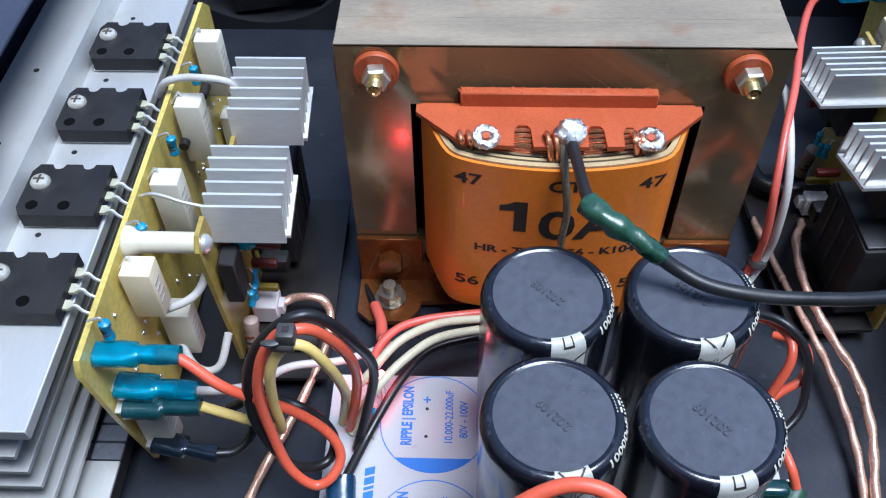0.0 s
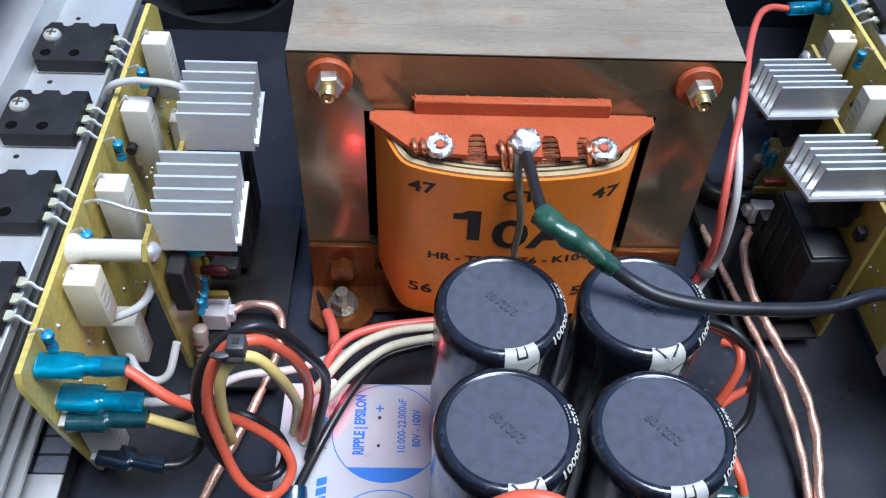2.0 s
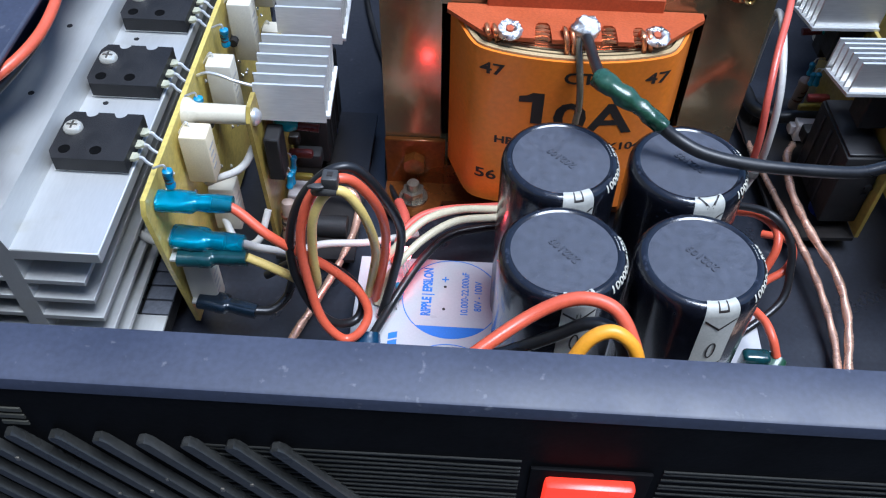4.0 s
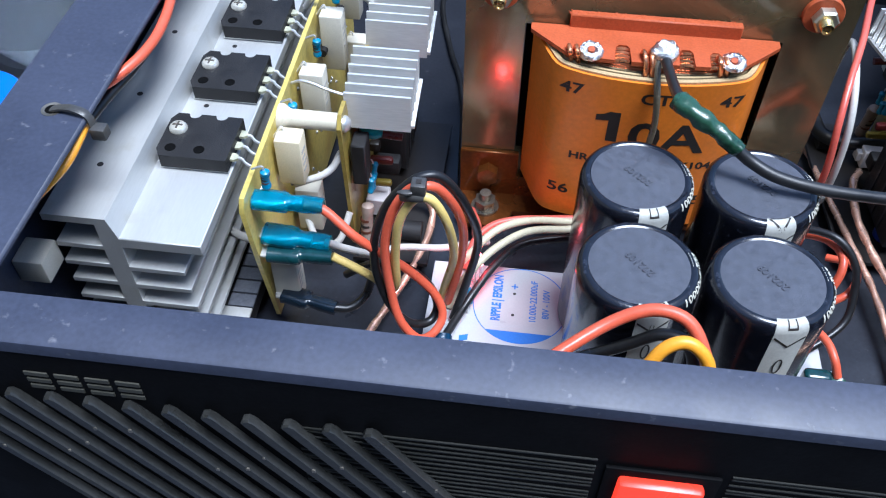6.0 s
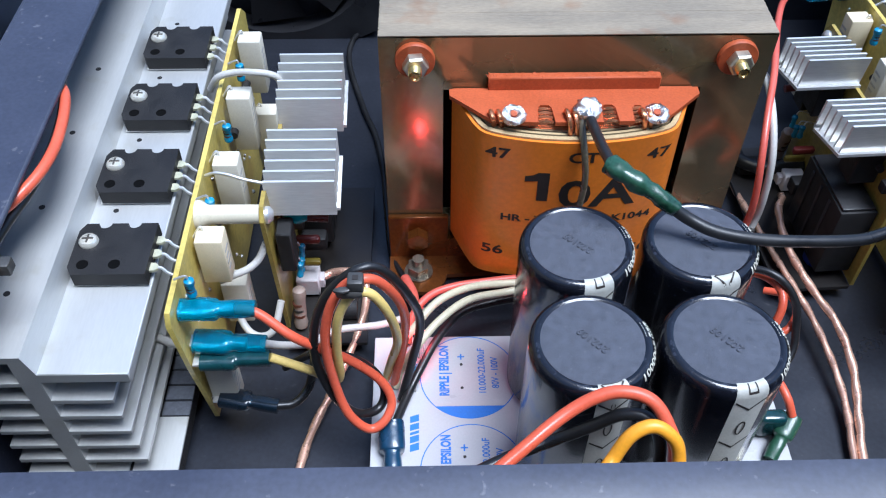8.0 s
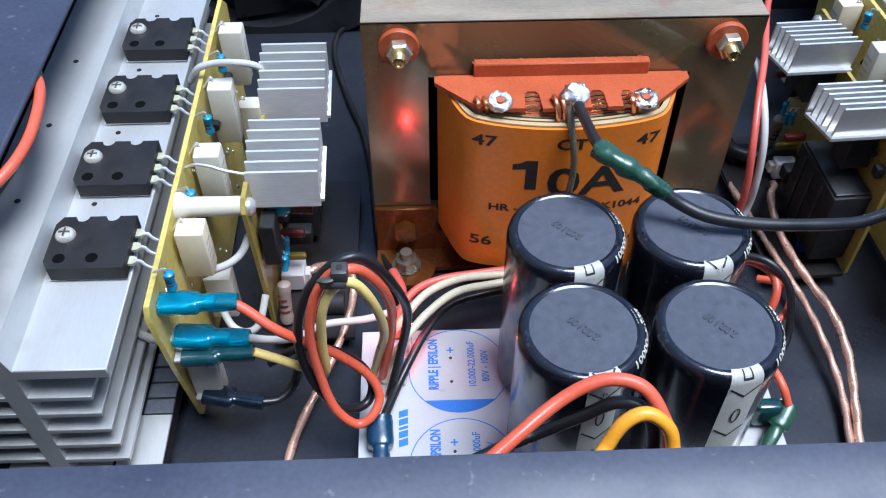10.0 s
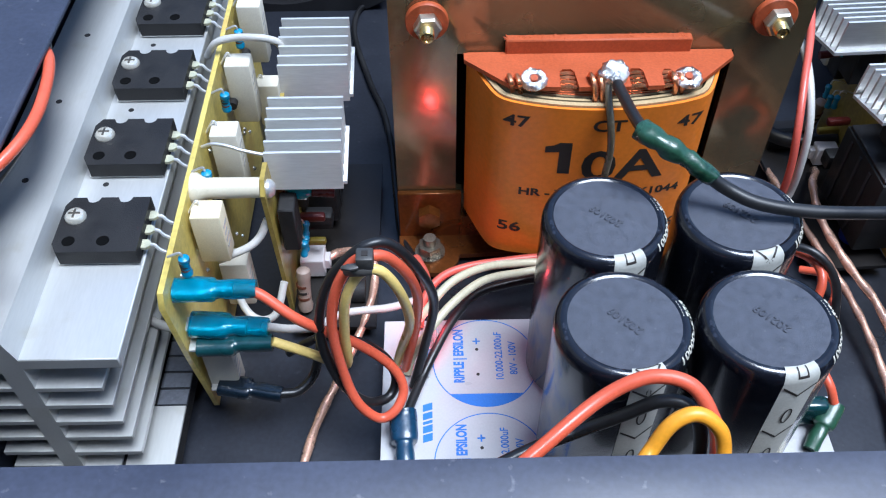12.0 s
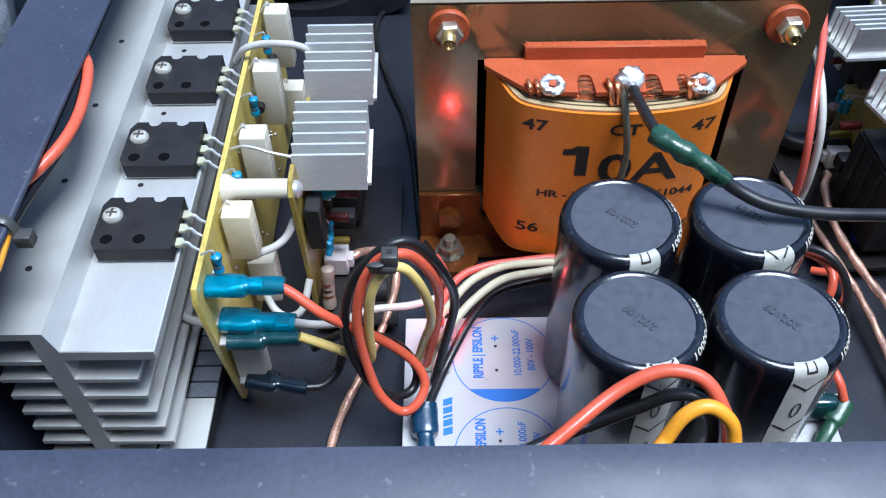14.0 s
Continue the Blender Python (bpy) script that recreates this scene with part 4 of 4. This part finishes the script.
def loft(bm, pts, sizes, seg=16, power=3.0, steps=5):
    """A sleeve of changing width and height along a line, with rounded-square sections."""
    line = spline(pts, steps)
    rings = []
    for i, p in enumerate(line):
        t = i / (len(line) - 1) * (len(sizes) - 1)
        k = min(int(t), len(sizes) - 2)
        w, h = [sizes[k][j] + (sizes[k + 1][j] - sizes[k][j]) * (t - k) for j in (0, 1)]
        ahead = (line[min(i + 1, len(line) - 1)] - line[max(i - 1, 0)]).normalized()
        side = ahead.cross(Vector((0, 0, 1))).normalized()
        up = side.cross(ahead)
        ring = []
        for n in range(seg):
            a = 2 * math.pi * n / seg
            c, s = math.cos(a), math.sin(a)
            k2 = (abs(c) ** power + abs(s) ** power) ** (-1 / power)
            q = p + (side * c * w + up * s * h) * k2
            ring.append(bm.verts.new(q + noise.noise_vector(q * 0.35) * 0.25))
        rings.append(ring)
    for lo, hi in zip(rings, rings[1:]):
        for i in range(seg):
            bm.faces.new((lo[i], lo[(i + 1) % seg], hi[(i + 1) % seg], hi[i]))
    bm.faces.new(rings[0][::-1])
    bm.faces.new(rings[-1])
    return bm


def faston(p, q, material, label, w=3.6, h=2.4):
    p, q = Vector(p), Vector(q)
    c = thing("blade_connector", p, label, "connector", "insulated blade connectors")
    part("sleeve", loft(bmesh.new(), [p, p.lerp(q, 0.45), p.lerp(q, 0.55), q], [(w, h), (w * 1.02, h), (w, h), (w * 0.85, h * 0.95), (w * 0.62, h * 0.9), (w * 0.7, h), (w * 0.66, h * 0.9)]), material, c, "", 60)
    part("blade", new_box(p + Vector((-2.5, -2.2, -0.4)), p + Vector((1, 2.2, 0.4))), TIN, c)
    if material == TEAL:
        along = (q - p).normalized()
        part("crimp_barrel", loft(bmesh.new(), [p + along * 0.8, p.lerp(q, 0.3), p.lerp(q, 0.5), p.lerp(q, 0.72)], [(w * 0.78, h * 0.5), (w * 0.8, h * 0.5), (w * 0.45, h * 0.55), (w * 0.4, h * 0.6)], 16, 4, 4), TIN, c, "tinned crimp barrel inside the sleeve", 60)
    return c


faston((-122, -68.5, 66.5), (-100, -68, 66), TEAL, "translucent teal insulated blade connector on the board's edge")
faston((-121, -68, 50.5), (-99, -69, 49.5), TEAL, "translucent teal insulated blade connector beside a darker one", 4.0, 2.8)
faston((-119, -72, 46), (-98, -72, 46.5), DARK_TEAL, "dark green insulated blade connector below a teal one")
faston((-118, -69, 21), (-99, -72.5, 20), INK_SLEEVE, "dark blue-black blade connector near the floor")
faston((138, 100.5, 66), (113, 97, 66), TEAL, "glossy teal blade connector on the far board")
faston((-62, -77, 16), (-61, -96, 12), TEAL_DEEP, "deep teal sleeve over a lug on the filter board", 4.2, 4.0)
faston((70, -78, 18), (61, -90, 11.5), GREEN_SHRINK, "dark green sleeve over a lug beside a capacitor", 3.4, 3.0)

wire("red_wire", [(-106, -68.2, 66.1), (-99.5, -69, 65), (-90.5, -72.5, 59), (-83.5, -72, 52), (-74, -70, 42), (-65, -71.5, 33), (-61.5, -75, 26), (-64, -80, 22), (-69, -82, 21), (-75, -80.5, 28), (-78.5, -77, 40), (-80, -74.5, 56), (-78, -72, 69), (-73.5, -69.5, 77), (-69, -69.5, 80), (-63.5, -67.5, 77), (-57.5, -64, 62), (-57, -59, 40), (-61.5, -58.5, 12)], 1.5, W_RED, "orange-red insulated wire coiled in a tied loop")
wire("yellow_wire", [(-98, -72, 47), (-91.5, -72, 43), (-85, -71, 37), (-81, -69, 30), (-77.5, -72, 36), (-77, -73.5, 52), (-75.5, -74, 67), (-72.3, -72.8, 75), (-68.5, -73, 79), (-64.5, -72.5, 76.5), (-60.5, -71.5, 66), (-59, -67, 48), (-62, -58.5, 25), (-64.5, -55.5, 10.5)], 1.45, W_YELLOW, "pale yellow insulated wire coiled in a tied loop")
wire("black_wire", [(-98.5, -57, 20), (-87, -58.5, 30), (-76.5, -64, 36), (-68.5, -65.5, 31), (-64, -69.5, 25), (-66, -74.5, 21), (-72.5, -78, 24), (-79, -77, 32), (-83.5, -74, 46), (-83.5, -71, 58), (-80, -68.5, 69), (-74.5, -67.5, 77), (-69, -66.5, 81), (-63, -64.5, 79), (-56, -62.5, 66), (-52, -58, 46), (-55, -59.5, 26), (-59, -65, 11.5)], 1.5, W_BLACK, "black insulated wire coiled in a tied loop")
wire("black_wire", [(-99.5, -72.3, 20), (-94, -71, 19.5), (-89.5, -67, 22), (-87.5, -63, 28), (-87, -58.5, 30)], 1.5, W_BLACK, "black insulated wire curving up from a connector")
wire("cream_wire", [(-2, -20, 18), (-12, -22.5, 22), (-22.5, -24.5, 24), (-35, -29.5, 28), (-46, -38, 31), (-54, -46.5, 28), (-60.5, -51, 20), (-62.5, -53.5, 10.5)], 1.4, W_CREAM, "cream insulated transformer wire arching to the filter board")
wire("cream_wire", [(-2, -24, 20), (-12, -27, 24), (-22.5, -29.5, 25), (-35.5, -36, 29), (-46, -46, 30), (-54, -54.5, 26), (-59, -56, 16), (-61, -59.5, 10.5)], 1.4, W_CREAM, "cream insulated transformer wire arching to the filter board")
wire("red_wire", [(-8, -16, 16), (-15.5, -18.5, 20), (-28, -20, 20), (-40, -23, 21), (-49, -26.5, 20), (-55, -33, 17), (-57, -41, 10.5)], 1.4, W_PINK, "faded red transformer wire behind cream ones")
wire("black_wire", [(-2, -24.5, 16), (-12, -26, 18), (-26.5, -28.5, 18), (-38, -34, 19), (-46, -44.5, 19), (-52, -55.5, 17), (-56.5, -65, 15), (-61, -78, 16)], 1.5, W_BLACK, "black transformer wire curving to the filter board")
wire("black_wire", [(-70, 178, 30), (-81, 172, 5), (-88, 160, 2), (-88, 139.5, 2), (-79.5, 104.5, 2), (-73, 84, 2), (-69, 60.5, 2), (-66.5, 32.5, 2), (-64, 9, 3), (-58, -8, 6)], 1.3, W_BLACK, "black insulated wire lying along the chassis floor")
wire("wire_sleeve", [(-58.5, -6, 6), (-55.5, -15, 8), (-54.5, -23.5, 11), (-53, -28, 16)], 2.0, W_PINK, "red sleeve over a wire splice", "sleeve")
wire("white_wire", [(-100, -69, 50), (-95, -64, 42), (-89, -53, 28), (-85, -44, 21), (-79.5, -39.5, 18), (-67.5, -36.5, 16), (-59.5, -31.5, 13), (-50, -24, 8)], 1.35, W_WHITE, "grey-white insulated wire crossing under the loop")
wire("white_wire", [(-146, -40, 36), (-142, -51, 35.5), (-138, -55, 35), (-131, -58, 35.5), (-122.5, -59, 38)], 1.5, W_WHITE, "grey-white wire looping into the amplifier board")
wire("white_wire", [(-127, 27.5, 73), (-123, 26.5, 79), (-116.5, 26.5, 81), (-109, 25, 82), (-105, 25.5, 81), (-102, 26.5, 78.5), (-100.8, 27, 73)], 1.25, W_WHITE, "grey-white wire arching over the amplifier board")
wire("white_wire", [(-118, -40, 46), (-113.5, -40, 48.5), (-108.5, -38.5, 50), (-105, -36, 52), (-102.2, -33.5, 57)], 1.3, W_WHITE, "grey-white wire between the two upright boards")
wire("white_wire", [(-117, -36, 25), (-113, -41, 20), (-108, -43, 19), (-103.4, -42, 22), (-100.6, -36, 30)], 1.3, W_WHITE, "grey-white wire under the driver board")
wire("component_lead", [(-121.8, -17, 72), (-118, -18, 74), (-113.5, -19, 74), (-109, -20, 73), (-102.4, -20.5, 71.5)], 0.55, TIN, "twisted bare tinned lead between boards", "wire")
wire("clear_cable", [(-89, -11, 13.5), (-86, -9.5, 14), (-80.5, -9.5, 15), (-75.5, -10.5, 14), (-73, -14.5, 10), (-74, -26.5, 8), (-78, -40.5, 6), (-84, -56.5, 4), (-90, -72.5, 3), (-94, -92, 2.6), (-98, -125, 2.6)], 1.5, W_CLEAR, "clear insulated copper cable from the white plug", "cable", twist=(0.5, 0.1))

# centre-tap cable over the capacitors
ct = thing("centre_tap_cable", (2.4, -9, 90), "thick black cable spliced with green shrink tube to the transformer", "cable")
part("bare_end", new_tube([(2.4, -8.5, 90.5), (2.6, -13, 91), (2.9, -17, 91.6)], 1.5, seg=10), SOLDER, ct, "soldered bare end")
part("lead", new_tube([(2.6, -14, 91.2), (3, -19.5, 92), (3.5, -32, 95), (4.5, -45, 98.5), (6, -47, 98)], 1.65, seg=12), W_BLACK, ct, "black insulated lead")
bm = loft(bmesh.new(), [(3.2, -42.5, 98.6), (8, -47.5, 98), (14, -50, 95.2), (22, -54, 90.8)], [(3.4, 2.6), (3.3, 3.0), (2.8, 2.5), (3.2, 2.9), (2.3, 2.2), (2.6, 2.5), (2.2, 2.2)], 18, 2.4, 9)
for v in bm.verts:
    v.co += noise.noise_vector(v.co * 0.45) * 0.42
part("shrink_tube", bm, GREEN_SHRINK, ct, "glossy wrinkled green shrink tube", 80)
part("cable", new_tube([(20.5, -53, 91.2), (26, -55, 88), (33, -58, 86), (43, -59.5, 84.5), (56, -59.5, 83), (77.5, -56.5, 80), (100.5, -49, 76), (135, -40, 40), (150, -38, 20)], 1.85, seg=14), W_BLACK, ct, "black rubbery cable")
wire("grey_lead", [(0.8, -10, 90), (0.6, -13.5, 87), (1.5, -19.3, 80), (2.5, -20.3, 70), (2, -20.5, 58), (3.5, -20.5, 46)], 1.15, GREY_SHEATH, "grey sheathed lead hanging down the coil")

# wires beside the far module
wire("red_wire", [(113, 97, 66), (104, 93, 69), (96, 82, 72), (86, 58, 76), (79.5, 35, 73), (73.5, 16.5, 68), (70.5, 3.5, 58), (71.5, 0, 42), (72, 1, 26), (66, -3, 12), (50, -20, 8)], 1.35, W_PINK, "faded red wire running down beside the transformer")
wire("white_wire", [(84, 62, 20), (81, 52, 55), (78.5, 39.5, 68), (75.6, 19, 68.5), (74.8, 5.5, 59), (75.6, 2, 42), (75.8, 2.5, 26), (69, -3.5, 12), (54, -22, 7)], 1.35, W_WHITE, "grey-white wire running down beside the transformer")
wire("black_sleeve", [(83, 72, 12), (84.7, 64, 13), (86, 52, 14), (93, 46, 15), (103, 45, 16), (110, 45.4, 17)], 3.0, W_BLACK, "thick black sleeved lead beside the transformer", "sleeve")
wire("black_wire", [(88, 34, 3), (80, 16, 8), (74, 4, 20), (66, 0, 14), (52, -12, 8)], 1.2, W_BLACK, "thin black wire tied to a red one")
tie = thing("cable_tie", (73, 1.5, 24), "black nylon tie round red and white wires", "cable tie")
part("band", lathe(bmesh.new(), (73, 1.5, 24), (0.3, 0.3, 1), [(3.2, -1.2), (3.5, 0), (3.2, 1.2)], 16), TIE, tie)
wire("clear_cable", [(82, 66, 2), (84, 50, 3), (83.5, 31, 8), (85, 14.5, 10), (88.5, -8, 11), (93.5, -28.5, 9), (96, -47.5, 7), (96, -66.5, 5), (92, -92, 3), (88, -128, 3)], 1.35, W_CLEAR, "clear insulated twisted copper cable on the floor", "cable", twist=(0.55, 0.14))
wire("clear_cable", [(100, 34, 10), (95, 24, 18), (90.5, 14, 20), (90.5, -1.5, 17), (95, -19.5, 14), (100.5, -36.5, 12), (101.5, -53.5, 9), (99, -69.5, 6), (95, -92, 3), (92, -128, 3)], 1.5, W_CLEAR, "clear insulated twisted copper cable on the floor", "cable", twist=(0.55, 0.14))
wire("red_wire", [(52, -22, 28), (60, -27, 32), (67, -31, 35), (72, -36.5, 35), (72.5, -42.5, 33), (70, -47, 27), (64, -52, 16), (54, -54, 10.5)], 1.5, W_RED, "orange-red wire looping beside a capacitor")
wire("red_wire", [(74, -26, 20), (81, -31, 23), (81.5, -38, 23), (77.5, -44.5, 22), (70, -48, 18), (56, -58, 10.5)], 1.4, W_RED, "orange-red wire behind a black one")
wire("black_wire", [(52, -26, 34), (64.5, -32, 39), (71.5, -36.5, 39), (77, -41, 33), (78.5, -46, 25), (76, -54, 16), (60, -66, 10.5)], 1.4, W_BLACK, "black wire looping beside a capacitor")
wire("red_wire", [(52, -58, 16), (61, -63, 24), (65, -69, 26), (67, -75.5, 25), (69, -79, 20)], 1.45, W_RED, "orange-red wire into a green sleeve")
wire("red_wire", [(-52, -134, 14), (-46, -134, 55), (-38.5, -130, 71), (-27, -122, 76.5), (-15.5, -114, 80), (-7, -111, 83.5), (-0.5, -111, 85), (5.5, -113, 84), (9.5, -117, 79.5), (11.5, -122, 73), (12, -128, 50), (12, -132, 12)], 1.75, W_RED, "thick orange-red wire arching in front of the capacitors")
wire("black_wire", [(-66, -98, 12), (-54, -120, 40), (-43, -122, 60), (-29.5, -116, 62), (-17.5, -112, 63.5), (-7.5, -111.5, 70), (0, -112, 76.5), (6, -114, 77), (9, -118, 71), (9, -124, 55), (8, -132, 20)], 1.7, W_BLACK, "thick black wire arching below a red one")
wire("amber_wire", [(-12, -134, 40), (-9.5, -131, 74), (-5, -126, 81), (-1.5, -123.5, 86), (3, -122.5, 88), (7, -123.5, 86.5), (10, -125.5, 81.5), (10.5, -130, 70), (10, -134, 40)], 1.75, W_ORANGE, "amber insulated wire bent in a tight arch")

# tie round the loop bundle
tie = thing("cable_tie", (-70, -69.5, 79), "grey-black nylon tie with its locking head, holding the wire loop", "cable tie")
part("band", loft(bmesh.new(), [(-74.5, -72.5, 77.5), (-71.5, -74.5, 79.8), (-67.5, -74.5, 79.8)], [(0.9, 1.0), (0.9, 1.2), (0.9, 1.2)], 12, 4), TIE, tie)
bm = new_box((-71.5, -74.9, 80.6), (-67, -70.4, 84.8), 0.6, 2)
part("locking_head", bm, TIE, tie)
part("head_slot", new_box((-70, -73.4, 84.75), (-68.4, -71.8, 85.0)), BLACK_INK, tie)
part("tail", loft(bmesh.new(), [(-71, -74.5, 82), (-73.5, -75, 82.2), (-75, -74.5, 81.4)], [(0.9, 0.5), (1.0, 0.6), (0.7, 0.5)], 10, 4), TIE, tie)

# side lip: wires held by a tie through a hole
wire("red_wire", [(-178, -74, 96), (-169, -64, 98), (-161.5, -57, 100.5), (-156.4, -46, 102), (-155.8, -31.5, 102), (-159.5, -12, 101.5), (-169, 2, 99), (-180, 20, 94)], 1.6, W_RED, "orange-red fan wire bulging past the side lip")
wire("black_wire", [(-168, -84, 94), (-164, -62.5, 96), (-160.5, -48.5, 97), (-159.5, -29.5, 97), (-162.5, -7.5, 97), (-172, 16, 95)], 1.5, W_BLACK, "black fan wire under the side lip")
wire("amber_wire", [(-166, -70, 99), (-162, -78, 101), (-160.6, -85, 101.5), (-162, -94, 99), (-168, -104, 95)], 1.3, W_ORANGE, "amber fan wire under the side lip")
tie = thing("cable_tie", (-160, -80, 104), "black nylon tie through a hole in the side lip", "cable tie")
part("strap", loft(bmesh.new(), [(-170, -78.5, 105.3), (-165, -79, 106.6), (-159.5, -80, 105.6), (-158, -80.5, 101)], [(1.3, 0.5), (1.3, 0.6), (1.3, 0.6), (1.3, 0.6)], 10, 4), TIE, tie)
part("locking_head", new_box((-158.6, -83, 99), (-154.4, -79.2, 102.8), 0.5, 2), TIE, tie)
bm = lathe(bmesh.new(), (-170.2, -78.4, 105.02), (0, 0, 1), [(2.9, 0), (2.9, 0.12), (2.4, 0.14), (2.0, 0.05)], 24)
# A flat black disc paints the dark of the hole; the lip is solid.
part("hole", new_rod((-170.2, -78.4, 105.0), (-170.2, -78.4, 105.12), 1.9), RECESS_SHADE, tie)
part("worn_hole_rim", bm, DULL_STEEL, tie, "bare metal round the hole")
solid("ceramic_block", new_box((-185, -103, 58), (-175.5, -93, 67), 0.6, 2), CERAMIC, (-180, -98, 58), "small white ceramic block beside the heat sink", "block")

# lamp on the filter board
led = thing("indicator_lamp", (-52, -47, 10), "glowing red indicator lamp on thin leads", "indicator lamp")
bm = lathe(bmesh.new(), (-52, -47, 22), (0, 0, 1), [(1.9, 0), (1.9, 0.6), (1.5, 0.7), (1.5, 3), (1.1, 4), (0.4, 4.4)], 16)
part("lens", bm, LED, led, "glowing red lens")
for dx in (-0.8, 0.8):
    part("lead", new_rod((-52 + dx, -47, 10), (-52 + dx, -47, 22), 0.3, seg=6), TIN, led)
r = thing("small_resistor", (-54, -56, 10), "small blue banded resistor on the filter board", "resistor")
part("body", lathe(bmesh.new(), (-54, -52, 13), (0, -1, 0), [(0.6, 0), (1.4, 0.5), (1.5, 1.5), (1.15, 2.2), (1.15, 4.6), (1.5, 5.4), (1.4, 6.4), (0.5, 7)], 12), BLUE_PART, r)
part("lead", new_tube([(-54, -50, 10), (-54, -51, 13), (-54, -60, 13), (-54, -61, 10)], 0.3, seg=6), TIN, r)
for x, y in ((57, -46), (60, -96)):
    t = thing("lug_screw", (x - 3, y, 10), "plated screw with a lug on the filter board", "screw")
    part("washer", new_rod((x - 4, y, 10), (x - 4, y, 11), 3.4, seg=20), ZINC, t)
    part("head", new_rod((x - 4, y, 11), (x - 4, y, 13.4), 2.4, seg=6), ZINC, t, "", 20)

bm = bmesh.new()
bmesh.ops.create_uvsphere(bm, u_segments=16, v_segments=10, radius=3.4, matrix=Matrix.Translation((166, 163, 1.6)))
for v in bm.verts:
    v.co += noise.noise_vector(v.co * 0.5) * 1.4
    v.co.z = max(v.co.z, 0.05)
solid("glue_blob", bm, W_WHITE, (166, 163, 0), "lump of whitish glue stuck to the chassis floor", "glue")
film_cap = thing("film_capacitor", (62, -79, 10), "teal dipped film capacitor on the filter board corner", "capacitor")
bm = new_box((58.0, -82, 11.5), (67, -77, 22), 1.6, 3)
part("body", bm, DARK_TEAL, film_cap)
for x in (59.5, 65.5):
    part("lead", new_rod((x, -79.5, 10), (x, -79.5, 12), 0.4, seg=6), TIN, film_cap)

# ---- bench things past the chassis side ----
glass = thing("water_glass", (-284, 100, -16), "clear tapered drinking glass with some water", "glass")
part("tumbler", lathe(bmesh.new(), (-284, 100, -16), (0, 0, 1), [(29, 0), (31, 2), (32, 24), (37, 30), (43, 62), (48, 98), (46.6, 98), (41, 62), (35, 32), (27, 12), (3, 9)], 48), GLASS, glass, "clear glass wall")
part("water", lathe(bmesh.new(), (-284, 100, -3.5), (0, 0, 1), [(26.4, 0), (34.4, 19.6), (38.5, 40), (40, 48), (3, 48)], 48), WATER, glass, "clear water")
spool = thing("wire_spool", (-259, -5, -16), "blue plastic spool standing upright on the bench", "spool")
part("flange", lathe(bmesh.new(), (-259, -5, 36), (0, 0, 1), [(20.5, 0), (21, 1), (21, 3), (20, 4), (6, 4), (5.6, 1)], 40), SPOOL_BLUE, spool, "bright blue flange")
part("flange", lathe(bmesh.new(), (-259, -5, -16), (0, 0, 1), [(20, 0), (21, 1), (21, 3), (20.5, 4), (3, 4)], 40), SPOOL_BLUE, spool, "bright blue flange")
part("core", new_rod((-259, -5, -12), (-259, -5, 36), 12, seg=28), WHITE_PLASTIC, spool, "wound silvery core")
part("bore", new_rod((-259, -5, 39.9), (-259, -5, 40.2), 4.5, seg=20), DARK_BLUE, spool, "dark bore")
box_dark = solid("tool_box", new_box((-330, 150, -16), (-230, 260, 40), 4, 2), BENCH, (-280, 205, -16), "dark blue box standing on the bench", "box")
